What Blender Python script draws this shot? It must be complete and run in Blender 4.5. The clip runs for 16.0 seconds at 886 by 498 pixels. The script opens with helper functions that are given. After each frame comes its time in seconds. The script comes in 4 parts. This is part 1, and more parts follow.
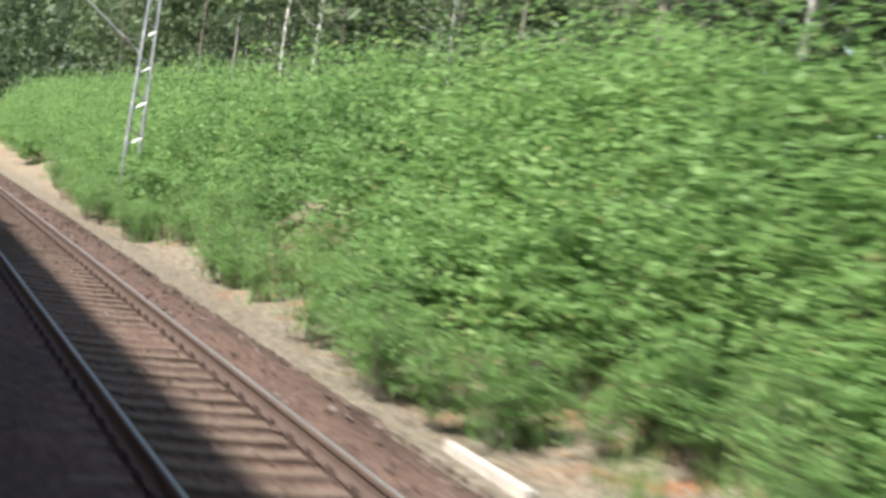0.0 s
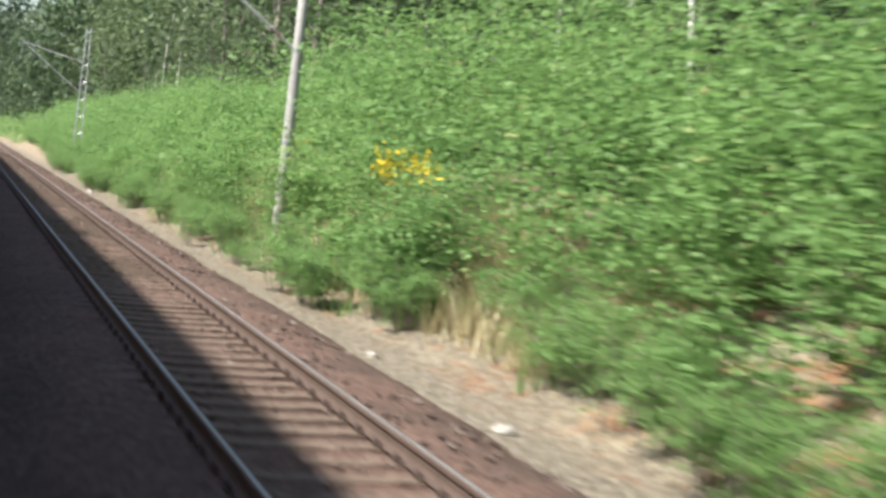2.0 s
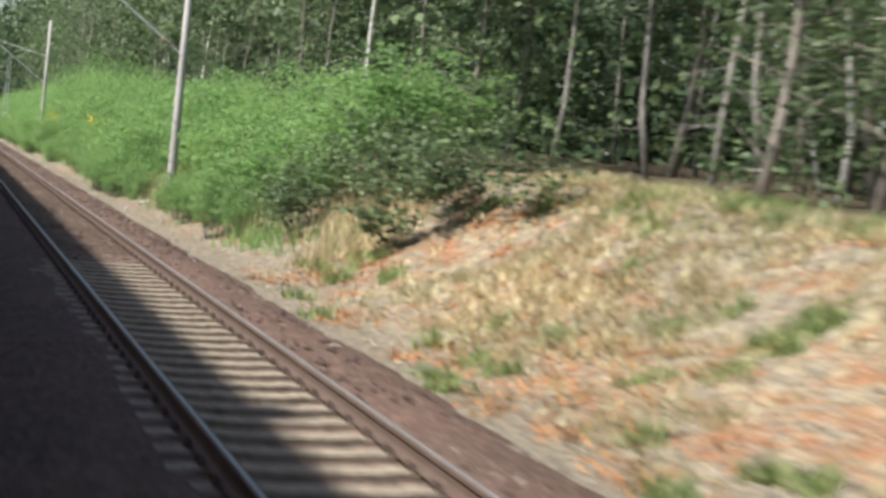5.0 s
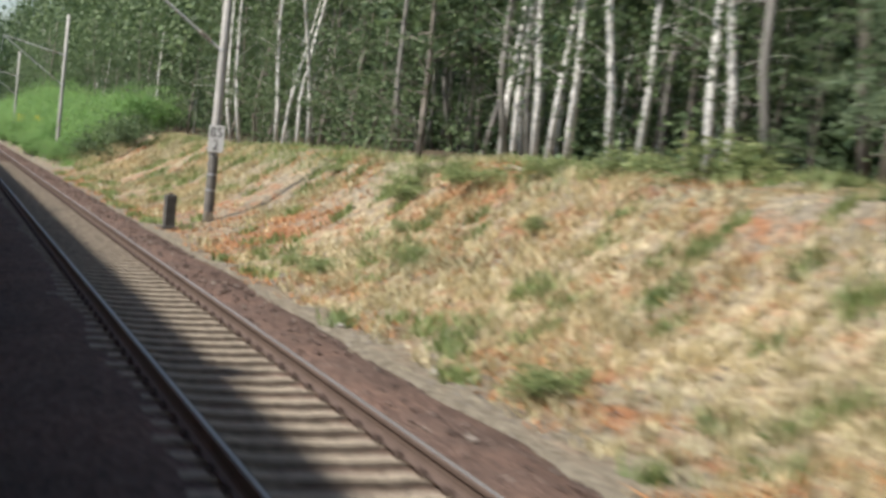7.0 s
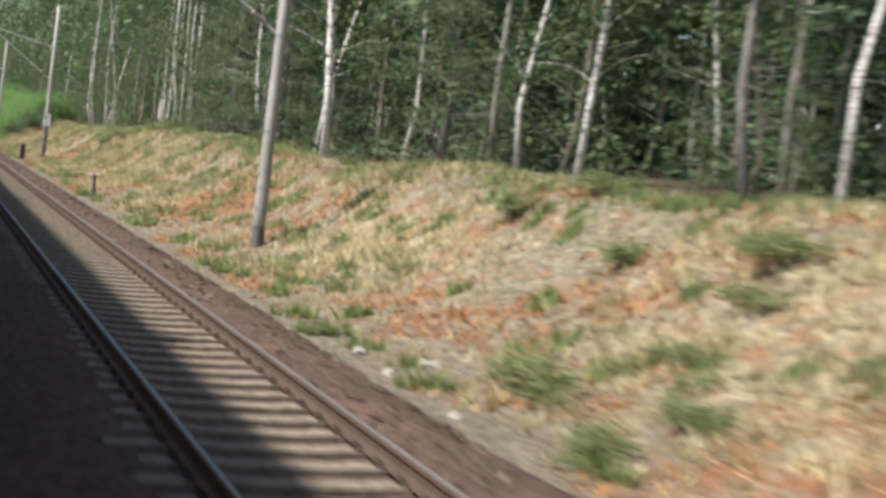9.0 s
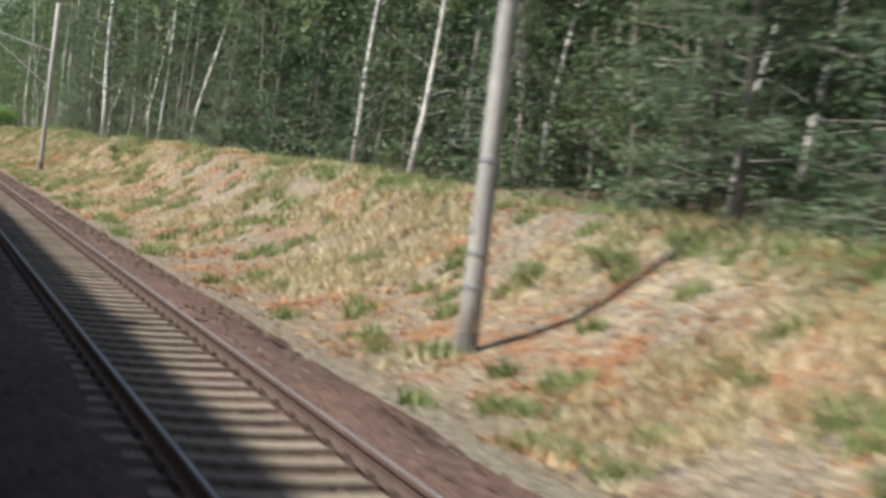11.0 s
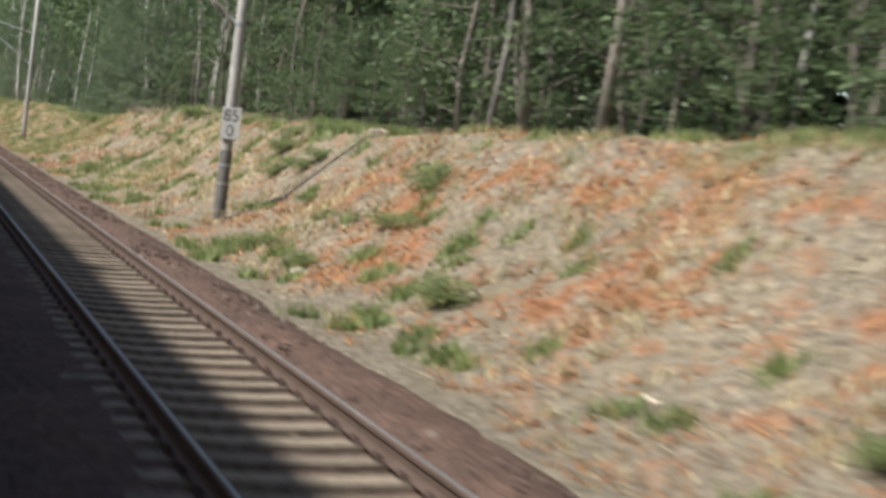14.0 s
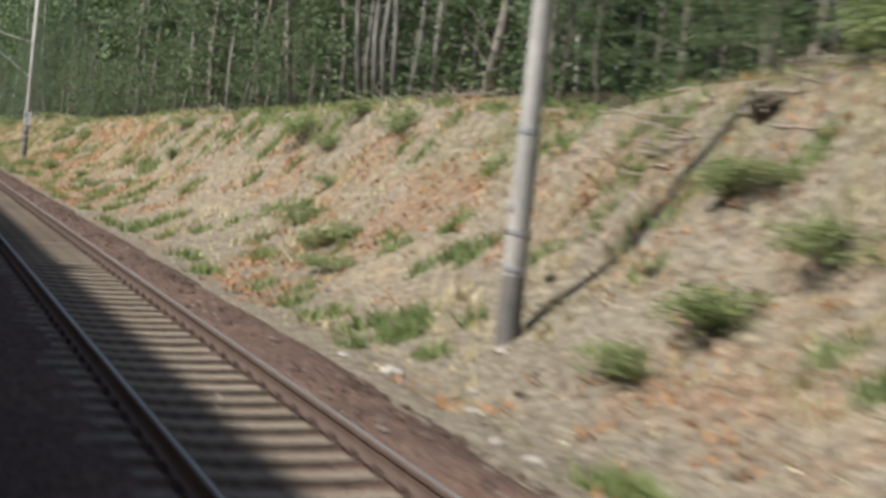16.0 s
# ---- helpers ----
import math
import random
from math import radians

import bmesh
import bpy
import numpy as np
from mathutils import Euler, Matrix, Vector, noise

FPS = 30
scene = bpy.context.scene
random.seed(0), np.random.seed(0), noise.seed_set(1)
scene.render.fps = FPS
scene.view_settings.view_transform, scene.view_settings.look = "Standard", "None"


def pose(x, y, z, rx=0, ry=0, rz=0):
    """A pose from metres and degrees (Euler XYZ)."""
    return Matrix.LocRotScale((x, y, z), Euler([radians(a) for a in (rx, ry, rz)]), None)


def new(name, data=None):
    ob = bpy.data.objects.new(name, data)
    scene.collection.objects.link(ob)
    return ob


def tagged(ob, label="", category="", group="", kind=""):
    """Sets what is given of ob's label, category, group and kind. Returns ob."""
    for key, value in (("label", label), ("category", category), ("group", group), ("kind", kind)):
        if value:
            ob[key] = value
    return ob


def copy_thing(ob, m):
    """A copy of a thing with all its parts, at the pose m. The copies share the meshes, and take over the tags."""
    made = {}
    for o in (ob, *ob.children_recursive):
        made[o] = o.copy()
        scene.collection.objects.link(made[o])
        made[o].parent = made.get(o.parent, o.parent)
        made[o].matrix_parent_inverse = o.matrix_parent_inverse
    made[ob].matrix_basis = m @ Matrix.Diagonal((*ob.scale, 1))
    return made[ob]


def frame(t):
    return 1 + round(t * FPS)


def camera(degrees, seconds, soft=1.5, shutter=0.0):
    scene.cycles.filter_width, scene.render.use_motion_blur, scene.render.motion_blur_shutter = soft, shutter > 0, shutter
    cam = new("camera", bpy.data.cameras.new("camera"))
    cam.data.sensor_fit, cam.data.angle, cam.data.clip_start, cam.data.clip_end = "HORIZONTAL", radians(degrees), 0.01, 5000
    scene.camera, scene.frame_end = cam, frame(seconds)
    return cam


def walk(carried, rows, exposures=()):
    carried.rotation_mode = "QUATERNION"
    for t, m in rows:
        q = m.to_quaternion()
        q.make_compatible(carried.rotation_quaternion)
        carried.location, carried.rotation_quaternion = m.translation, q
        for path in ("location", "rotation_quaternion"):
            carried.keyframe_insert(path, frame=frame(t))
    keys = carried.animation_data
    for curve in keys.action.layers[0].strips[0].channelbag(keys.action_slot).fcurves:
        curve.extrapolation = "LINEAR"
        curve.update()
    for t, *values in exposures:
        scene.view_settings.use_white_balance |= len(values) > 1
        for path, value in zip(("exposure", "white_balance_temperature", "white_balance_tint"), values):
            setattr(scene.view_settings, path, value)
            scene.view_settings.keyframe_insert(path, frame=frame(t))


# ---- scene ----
# World: the tracks run along y, the walk goes towards -y; z = 0 is the top of the rails, x = 0 the camera's line.
SPEED = 27.5314          # metres a second
EYE = 2.113              # eye height above the rail heads
NEAR_RAIL = 1.974
FAR_RAIL = 3.481
TRACK = 0.5 * (NEAR_RAIL + FAR_RAIL)
OWN_TRACK = TRACK - 4.0
MAST_X = 7.35

# ---------------------------------------------------------------- camera
cam = camera(32.0, 16.0, soft=3.4, shutter=0.27)
TURNS = (
    (0.0, -20.11, -2.69, -8.20),
    (0.5, -19.76, -2.86, -7.25),
    (1.0, -19.17, -3.22, -6.10),
    (1.5, -18.14, -3.02, -5.79),
    (2.0, -17.40, -3.06, -5.78),
    (2.5, -17.57, -3.18, -5.92),
    (3.0, -17.86, -3.37, -5.67),
    (3.5, -18.13, -3.41, -5.33),
    (4.0, -18.16, -3.46, -5.50),
    (6.5, -18.04, -3.67, -4.97),
    (7.0, -17.95, -3.52, -4.99),
    (7.5, -17.78, -3.31, -4.81),
    (8.0, -18.03, -3.24, -4.82),
    (8.5, -18.18, -3.26, -5.49),
    (9.0, -18.69, -3.27, -6.20),
    (11.5, -19.28, -2.86, -6.03),
    (12.0, -18.92, -3.21, -5.82),
    (12.5, -18.67, -3.27, -6.30),
    (13.0, -18.82, -3.50, -6.70),
    (13.5, -19.09, -3.73, -6.49),
    (14.0, -19.23, -3.81, -6.09),
    (14.5, -19.38, -3.60, -5.96),
    (15.0, -19.92, -2.99, -6.56),
    (15.5, -19.72, -3.03, -6.33),
    (16.0, -19.67, -3.46, -5.11),
)
walk(cam, [(t, pose(0, -SPEED * t, EYE, 90 + pitch, roll, yaw)) for t, yaw, pitch, roll in TURNS], exposures=((0.0, 1.3), (4.0, 1.22), (6.5, 0.8), (12.0, 0.72), (16.0, 0.61)))

# ---------------------------------------------------------------- light
SUN_WAY = Vector((2.0, 0.35, -2.6)).normalized()      # the way the sunlight goes
sun_data = bpy.data.lights.new("sun", "SUN")
sun_data.energy, sun_data.angle, sun_data.color = 4.7, radians(3.0), (1.0, 0.95, 0.87)
sun = new("sun", sun_data)
sun.matrix_world = Matrix.Translation((-40, -25, 60)) @ SUN_WAY.to_track_quat("-Z", "Y").to_matrix().to_4x4()
world = bpy.data.worlds.new("world")
scene.world = world
world.use_nodes = True
wn = world.node_tree.nodes
sky = wn.new("ShaderNodeTexSky")
sky.sky_type, sky.sun_disc = "NISHITA", False
sky.sun_elevation = math.asin(-SUN_WAY.z)
sky.sun_rotation = math.atan2(-SUN_WAY.x, -SUN_WAY.y)
sky.air_density, sky.dust_density = 1.0, 1.5
wn["Background"].inputs[1].default_value = 0.09
world.node_tree.links.new(sky.outputs[0], wn["Background"].inputs[0])

# ---------------------------------------------------------------- materials
rng = np.random.default_rng(7)


class Mat:
    """A node material with short ways to add nodes."""

    def __init__(self, name, rough=0.8, metal=0.0, spec=0.3):
        self.m = bpy.data.materials.new(name)
        self.m.use_nodes = True
        self.t = self.m.node_tree
        self.b = self.t.nodes["Principled BSDF"]
        self.b.inputs["Roughness"].default_value = rough
        self.b.inputs["Metallic"].default_value = metal
        self.b.inputs["Specular IOR Level"].default_value = spec
        self.co = self.t.nodes.new("ShaderNodeTexCoord").outputs["Object"]

    def node(self, kind, **values):
        n = self.t.nodes.new(kind)
        for k, v in values.items():
            n.inputs[k].default_value = v
        return n

    def link(self, a, b):
        self.t.links.new(a, b)

    def stretch(self, s):
        n = self.node("ShaderNodeMapping", Scale=s)
        self.link(self.co, n.inputs["Vector"])
        return n.outputs[0]

    def noise(self, scale, detail=4.0, rough=0.6, co=None):
        n = self.node("ShaderNodeTexNoise", Scale=scale, Detail=detail, Roughness=rough)
        self.link(co or self.co, n.inputs["Vector"])
        return n.outputs["Fac"]

    def ramp(self, fac, stops):
        n = self.node("ShaderNodeValToRGB")
        e = n.color_ramp.elements
        while len(e) < len(stops):
            e.new(0.5)
        for k, (p, c) in zip(e, stops):
            k.position, k.color = p, (*c, 1)
        self.link(fac, n.inputs[0])
        return n.outputs[0]

    def mix(self, a, b, fac, how="MIX"):
        n = self.t.nodes.new("ShaderNodeMix")
        n.data_type, n.blend_type = "RGBA", how
        for k, v in ((0, fac), (6, a), (7, b)):
            if hasattr(v, "is_linked"):
                self.link(v, n.inputs[k])
            else:
                n.inputs[k].default_value = v if k == 0 else (*v, 1)
        return n.outputs[2]

    def math(self, how, a, b=0.5):
        n = self.t.nodes.new("ShaderNodeMath")
        n.operation, n.use_clamp = how, False
        for k, v in ((0, a), (1, b)):
            if hasattr(v, "is_linked"):
                self.link(v, n.inputs[k])
            else:
                n.inputs[k].default_value = v
        return n.outputs[0]

    def span(self, value, lo, hi, a=0.0, b=1.0):
        n = self.node("ShaderNodeMapRange")
        for k, v in zip((1, 2, 3, 4), (lo, hi, a, b)):
            n.inputs[k].default_value = v
        self.link(value, n.inputs[0])
        return n.outputs[0]

    def axis(self, k):
        n = self.node("ShaderNodeSeparateXYZ")
        self.link(self.co, n.inputs[0])
        return n.outputs[k]

    def attribute(self, name):
        n = self.t.nodes.new("ShaderNodeAttribute")
        n.attribute_name = name
        return n.outputs["Fac"]

    def island(self):
        return self.t.nodes.new("ShaderNodeNewGeometry").outputs["Random Per Island"]

    def each(self):
        return self.t.nodes.new("ShaderNodeObjectInfo").outputs["Random"]

    def colour(self, c):
        self.link(c, self.b.inputs["Base Color"])
        return self

    def bump(self, h, strength=0.4, distance=0.02):
        n = self.node("ShaderNodeBump", Strength=strength, Distance=distance)
        self.link(h, n.inputs["Height"])
        self.link(n.outputs[0], self.b.inputs["Normal"])
        return self

    def leafy(self, c, share=0.35):
        """Lets part of the light through, as leaves do."""
        tr = self.t.nodes.new("ShaderNodeBsdfTranslucent")
        mx = self.t.nodes.new("ShaderNodeMixShader")
        mx.inputs[0].default_value = share
        self.link(c, self.b.inputs["Base Color"])
        self.link(c, tr.inputs[0])
        self.link(self.b.outputs[0], mx.inputs[1])
        self.link(tr.outputs[0], mx.inputs[2])
        self.link(mx.outputs[0], self.t.nodes["Material Output"].inputs[0])
        return self


def plain(name, dark, light, scale=6.0, rough=0.8, metal=0.0, bump=0.3, depth=0.01, stretch=(1, 1, 1)):
    k = Mat(name, rough, metal)
    co = k.stretch(stretch)
    n1, n2 = k.noise(scale, 5.0, co=co), k.noise(scale * 9, 3.0, co=co)
    c = k.ramp(n1, ((0.3, dark), (0.7, light)))
    c = k.mix(c, k.ramp(n2, ((0.3, tuple(0.6 * v for v in dark)), (0.7, light))), 0.35)
    return k.colour(c).bump(n2, bump, depth).m


def foliage(name, stops, share=0.35, patch=0.5):
    k = Mat(name, 0.55, 0.0, 0.35)
    c = k.ramp(k.island(), stops)
    g = k.ramp(k.noise(patch, 3.0), ((0.3, (0.7, 0.76, 0.7)), (0.7, (1.15, 1.12, 1.0))))
    return k.leafy(k.mix(c, g, 1.0, "MULTIPLY"), share).m


BUSH_LEAF = foliage("bush_leaf", ((0.0, (0.172, 0.295, 0.105)), (0.5, (0.2, 0.34, 0.125)), (0.96, (0.235, 0.385, 0.145)), (1.0, (0.37, 0.38, 0.18))), 0.5, 0.25)
BIRCH_LEAF = foliage("birch_leaf", ((0.0, (0.055, 0.09, 0.042)), (0.6, (0.095, 0.145, 0.066)), (1.0, (0.15, 0.2, 0.095))), 0.4)
OAK_LEAF = foliage("oak_leaf", ((0.0, (0.06, 0.092, 0.048)), (0.6, (0.115, 0.168, 0.085)), (1.0, (0.18, 0.24, 0.125))), 0.35, 0.35)
NEEDLE = foliage("pine_needle", ((0.0, (0.04, 0.08, 0.045)), (0.6, (0.07, 0.12, 0.065)), (1.0, (0.11, 0.16, 0.09))), 0.25)
SOFT_NEEDLE = foliage("soft_pine_needle", ((0.0, (0.1, 0.145, 0.09)), (0.6, (0.16, 0.215, 0.135)), (1.0, (0.23, 0.285, 0.185))), 0.3)
# darker than the edge leaves: the wood's inner shade is put into this colour
FAR_SHADE_LEAF = foliage("far_shade_leaf", ((0.0, (0.03, 0.055, 0.03)), (0.6, (0.06, 0.1, 0.05)), (1.0, (0.1, 0.15, 0.07))), 0.3, 0.2)
WEED = foliage("weed_leaf", ((0.0, (0.15, 0.205, 0.08)), (0.6, (0.235, 0.3, 0.125)), (1.0, (0.38, 0.415, 0.205))), 0.5)
SHRUB_LEAF = foliage("shrub_leaf", ((0.0, (0.17, 0.215, 0.1)), (0.6, (0.26, 0.315, 0.15)), (1.0, (0.4, 0.425, 0.22))), 0.5)
STRAW = foliage("straw", ((0.0, (0.2, 0.18, 0.095)), (0.4, (0.42, 0.345, 0.205)), (0.75, (0.58, 0.49, 0.32)), (1.0, (0.82, 0.75, 0.57))), 0.35, 0.4)
BRACKEN = foliage("dead_bracken", ((0.0, (0.19, 0.09, 0.045)), (0.5, (0.42, 0.19, 0.085)), (1.0, (0.56, 0.3, 0.15))), 0.25, 0.4)
FLOWER = foliage("yellow_flower", ((0.0, (0.7, 0.5, 0.02)), (1.0, (0.8, 0.62, 0.05))), 0.3)


def ground_material():
    k = Mat("bank_soil", 0.95, 0.0, 0.1)
    x = k.axis(0)
    grit, fine, mid, wide = k.noise(30.0, 4.0, 0.75), k.noise(7.0, 6.0, 0.75), k.noise(3.4, 6.0, 0.74), k.noise(0.3, 4.0, 0.6)
    streak = k.noise(1.7, 8.0, 0.76, k.stretch((1.0, 0.65, 1.0)))
    broad = k.noise(0.11, 3.0, 0.5)
    dirt = k.ramp(fine, ((0.3, (0.088, 0.069, 0.05)), (0.5, (0.24, 0.208, 0.16)), (0.7, (0.48, 0.432, 0.345))))
    straw = k.ramp(fine, ((0.32, (0.17, 0.135, 0.085)), (0.5, (0.44, 0.36, 0.235)), (0.7, (0.7, 0.61, 0.43))))
    rust = k.ramp(fine, ((0.32, (0.14, 0.07, 0.042)), (0.7, (0.53, 0.255, 0.133))))
    moss = k.ramp(fine, ((0.3, (0.07, 0.095, 0.035)), (0.7, (0.16, 0.19, 0.075))))
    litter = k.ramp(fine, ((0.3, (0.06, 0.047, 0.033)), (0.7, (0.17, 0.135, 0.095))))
    bare = k.math("MULTIPLY", k.attribute("soil_cover"), -0.07)
    dry = k.math("ADD", k.math("MULTIPLY", k.attribute("straw_cover"), 0.11), bare)
    dead = k.math("ADD", k.math("MULTIPLY", k.attribute("rust_cover"), 0.105), bare)
    dry = k.math("ADD", dry, k.math("ADD", k.math("MULTIPLY", mid, 0.6), k.math("ADD", k.math("MULTIPLY", wide, 0.2), k.math("MULTIPLY", broad, 0.2))))
    dead = k.math("ADD", dead, k.math("ADD", k.math("MULTIPLY", streak, 0.8), k.math("MULTIPLY", k.noise(0.2, 3.0), 0.2)))
    c = k.mix(dirt, straw, k.math("MULTIPLY", k.span(dry, 0.495, 0.59), k.math("MULTIPLY", k.span(x, 5.8, 7.8), k.span(k.axis(1), -312, -300, 0.5, 1.0))))
    c = k.mix(c, rust, k.math("MULTIPLY", k.span(k.math("ADD", dead, k.span(k.axis(1), -345, -325, -0.036, -0.014)), 0.485, 0.58, 0.0, 0.95), k.math("MULTIPLY", k.span(x, 5.5, 6.8), k.span(k.axis(1), -404, -385, 0.35, 1.0))))
    c = k.mix(c, moss, k.math("MULTIPLY", k.span(wide, 0.5, 0.66, 0.0, 0.8), k.span(x, 9.0, 11.4)))
    c = k.mix(c, moss, k.span(x, -10.0, -6.5, 0.85, 0.0))
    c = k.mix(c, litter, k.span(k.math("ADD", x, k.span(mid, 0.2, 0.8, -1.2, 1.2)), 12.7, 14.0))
    c = k.mix(c, k.ramp(grit, ((0.32, (0.5, 0.5, 0.48)), (0.52, (1.0, 1.0, 1.0)), (0.72, (1.5, 1.47, 1.4)))), 0.8, "MULTIPLY")
    return k.colour(c).bump(k.math("ADD", fine, k.math("ADD", grit, k.math("MULTIPLY", mid, 3.0))), 0.8, 0.06).m


def ballast_material():
    k = Mat("ballast_stone", 0.9, 0.0, 0.2)
    v = k.t.nodes.new("ShaderNodeTexVoronoi")
    v.inputs["Scale"].default_value = 16.0
    k.link(k.co, v.inputs["Vector"])
    tone = k.ramp(v.outputs["Color"], ((0.0, (0.055, 0.04, 0.034)), (0.5, (0.105, 0.074, 0.062)), (1.0, (0.17, 0.125, 0.105))))
    wide = k.ramp(k.noise(0.5, 4.0), ((0.3, (0.75, 0.72, 0.7)), (0.7, (1.15, 1.0, 0.92))))
    return k.colour(k.mix(tone, wide, 1.0, "MULTIPLY")).bump(v.outputs["Distance"], 0.9, 0.03).m


def stone_material():
    k = Mat("loose_stone", 0.9, 0.0, 0.2)
    c = k.ramp(k.island(), ((0.0, (0.055, 0.04, 0.034)), (0.5, (0.11, 0.077, 0.064)), (0.9, (0.17, 0.125, 0.105)), (1.0, (0.27, 0.24, 0.21))))
    return k.colour(k.mix(c, k.ramp(k.noise(30.0), ((0.3, (0.7, 0.7, 0.7)), (0.7, (1.1, 1.1, 1.1)))), 1.0, "MULTIPLY")).m


def birch_bark():
    k = Mat("birch_bark", 0.7)
    bands = k.noise(5.0, 4.0, 0.7, k.stretch((1.2, 1.2, 5.0)))
    big = k.noise(1.3, 3.0, 0.6, k.stretch((1.0, 1.0, 1.5)))
    c = k.ramp(bands, ((0.37, (0.06, 0.055, 0.05)), (0.43, (0.5, 0.485, 0.455)), (0.65, (0.8, 0.785, 0.75))))
    c = k.mix(c, (0.2, 0.18, 0.16), k.span(big, 0.6, 0.75))
    return k.colour(c).bump(bands, 0.3, 0.01).m


def sleeper_material(name, dark, light):
    k = Mat(name, 0.9, 0.0, 0.2)
    c = k.ramp(k.noise(9.0, 5.0), ((0.3, dark), (0.7, light)))
    tint = k.ramp(k.each(), ((0.0, (0.8, 0.76, 0.72)), (1.0, (1.12, 1.08, 1.0))))
    return k.colour(k.mix(c, tint, 1.0, "MULTIPLY")).bump(k.noise(60.0), 0.3, 0.004).m


GROUND, BALLAST, STONE = ground_material(), ballast_material(), stone_material()
BIRCH_BARK = birch_bark()
SLEEPER = sleeper_material("sleeper_concrete", (0.14, 0.119, 0.098), (0.29, 0.257, 0.215))
OLD_SLEEPER = sleeper_material("stained_sleeper", (0.1, 0.075, 0.06), (0.19, 0.15, 0.125))
PINE_BARK = plain("pine_bark", (0.11, 0.103, 0.092), (0.34, 0.322, 0.295), 5.0, 0.9, 0, 0.7, 0.02, (1, 1, 0.35))
OAK_BARK = plain("oak_bark", (0.1, 0.088, 0.075), (0.32, 0.285, 0.245), 6.0, 0.9, 0, 0.7, 0.02, (1, 1, 0.3))
TWIG = plain("dry_twig", (0.18, 0.14, 0.11), (0.42, 0.36, 0.3), 10.0, 0.9)
RAIL_STEEL = plain("rusty_rail_steel", (0.06, 0.042, 0.034), (0.13, 0.092, 0.075), 8.0, 0.75, 0.1, 0.3, 0.004)
RAIL_TOP = plain("polished_rail_head", (0.2, 0.19, 0.18), (0.34, 0.325, 0.31), 12.0, 0.45, 0.5, 0.1, 0.002, (1, 0.05, 1))
IRON = plain("dark_fastening_iron", (0.05, 0.035, 0.03), (0.12, 0.085, 0.07), 20.0, 0.8, 0.4)
MAST = plain("weathered_mast_concrete", (0.23, 0.222, 0.205), (0.48, 0.465, 0.435), 2.2, 0.85, 0, 0.3, 0.005, (1, 1, 0.3))
MAST_FOOT = plain("dark_mast_foot_coating", (0.09, 0.085, 0.08), (0.18, 0.17, 0.155), 3.0, 0.85)
PALE_ZINC = plain("pale_galvanised_tube", (0.4, 0.41, 0.4), (0.62, 0.62, 0.6), 6.0, 0.6, 0.2, 0.1, 0.003)
ZINC = plain("galvanised_steel", (0.3, 0.31, 0.32), (0.48, 0.49, 0.5), 5.0, 0.5, 0.6, 0.2, 0.003)
INSULATOR = plain("brown_insulator", (0.16, 0.12, 0.1), (0.3, 0.25, 0.22), 8.0, 0.3)
CONCRETE = plain("old_concrete", (0.055, 0.053, 0.048), (0.14, 0.135, 0.125), 5.0, 0.9, 0, 0.5, 0.01)
SIGN_WHITE = plain("sign_white", (0.27, 0.27, 0.26), (0.42, 0.42, 0.4), 4.0, 0.5, 0, 0.05)
SIGN_BLACK = plain("sign_black", (0.02, 0.02, 0.02), (0.035, 0.035, 0.035), 4.0, 0.5, 0, 0.05)
CHIP = foliage("wood_chip", ((0.0, (0.3, 0.22, 0.15)), (0.6, (0.5, 0.42, 0.31)), (1.0, (0.78, 0.7, 0.56))), 0.1, 0.4)
BARE_WOOD = plain("bleached_bare_wood", (0.42, 0.36, 0.27), (0.7, 0.63, 0.52), 9.0, 0.85)
PIT_CRUMB = plain("pit_crumb", (0.06, 0.047, 0.036), (0.16, 0.13, 0.1), 7.0, 0.95)
WHITE_PAINT = plain("worn_white_paint", (0.55, 0.53, 0.48), (0.8, 0.78, 0.72), 6.0, 0.7)
COACH_RED = plain("coach_red_paint", (0.3, 0.02, 0.02), (0.36, 0.03, 0.03), 2.0, 0.4, 0, 0.03)
COACH_ROOF = plain("coach_grey_roof", (0.16, 0.16, 0.165), (0.24, 0.24, 0.245), 2.0, 0.6)
COACH_GLASS = plain("coach_dark_glass", (0.01, 0.012, 0.013), (0.016, 0.018, 0.02), 2.0, 0.08, 0, 0.0)
COACH_IRON = plain("coach_underframe_iron", (0.03, 0.028, 0.026), (0.07, 0.06, 0.055), 6.0, 0.8)


# ---------------------------------------------------------------- mesh helpers
def mesh(name, verts, faces, *materials, slots=None, smooth=False):
    """A mesh from arrays: faces all with the same number of corners, or a list of such arrays."""
    me = bpy.data.meshes.new(name)
    verts = np.asarray(verts, np.float32).reshape(-1, 3)
    groups = [np.asarray(f, np.int32) for f in (faces if isinstance(faces, list) else [faces])]
    groups = [g for g in groups if len(g)]
    sizes = np.concatenate([np.full(len(g), g.shape[1], np.int32) for g in groups])
    corners = np.concatenate([g.ravel() for g in groups])
    me.vertices.add(len(verts))
    me.vertices.foreach_set("co", verts.ravel())
    me.loops.add(len(corners))
    me.loops.foreach_set("vertex_index", corners)
    me.polygons.add(len(sizes))
    me.polygons.foreach_set("loop_start", np.concatenate([[0], np.cumsum(sizes)[:-1]]).astype(np.int32))
    me.polygons.foreach_set("loop_total", sizes)
    if slots is not None:
        me.polygons.foreach_set("material_index", np.asarray(slots, np.int32))
    me.polygons.foreach_set("use_smooth", np.full(len(sizes), smooth))
    for m in materials:
        me.materials.append(m)
    me.update(calc_edges=True)
    return me


def thing(name, label, category, group="", kind="", at=None):
    ob = new(name)
    if at is not None:
        ob.matrix_basis = at
    return tagged(ob, label, category, group, kind)


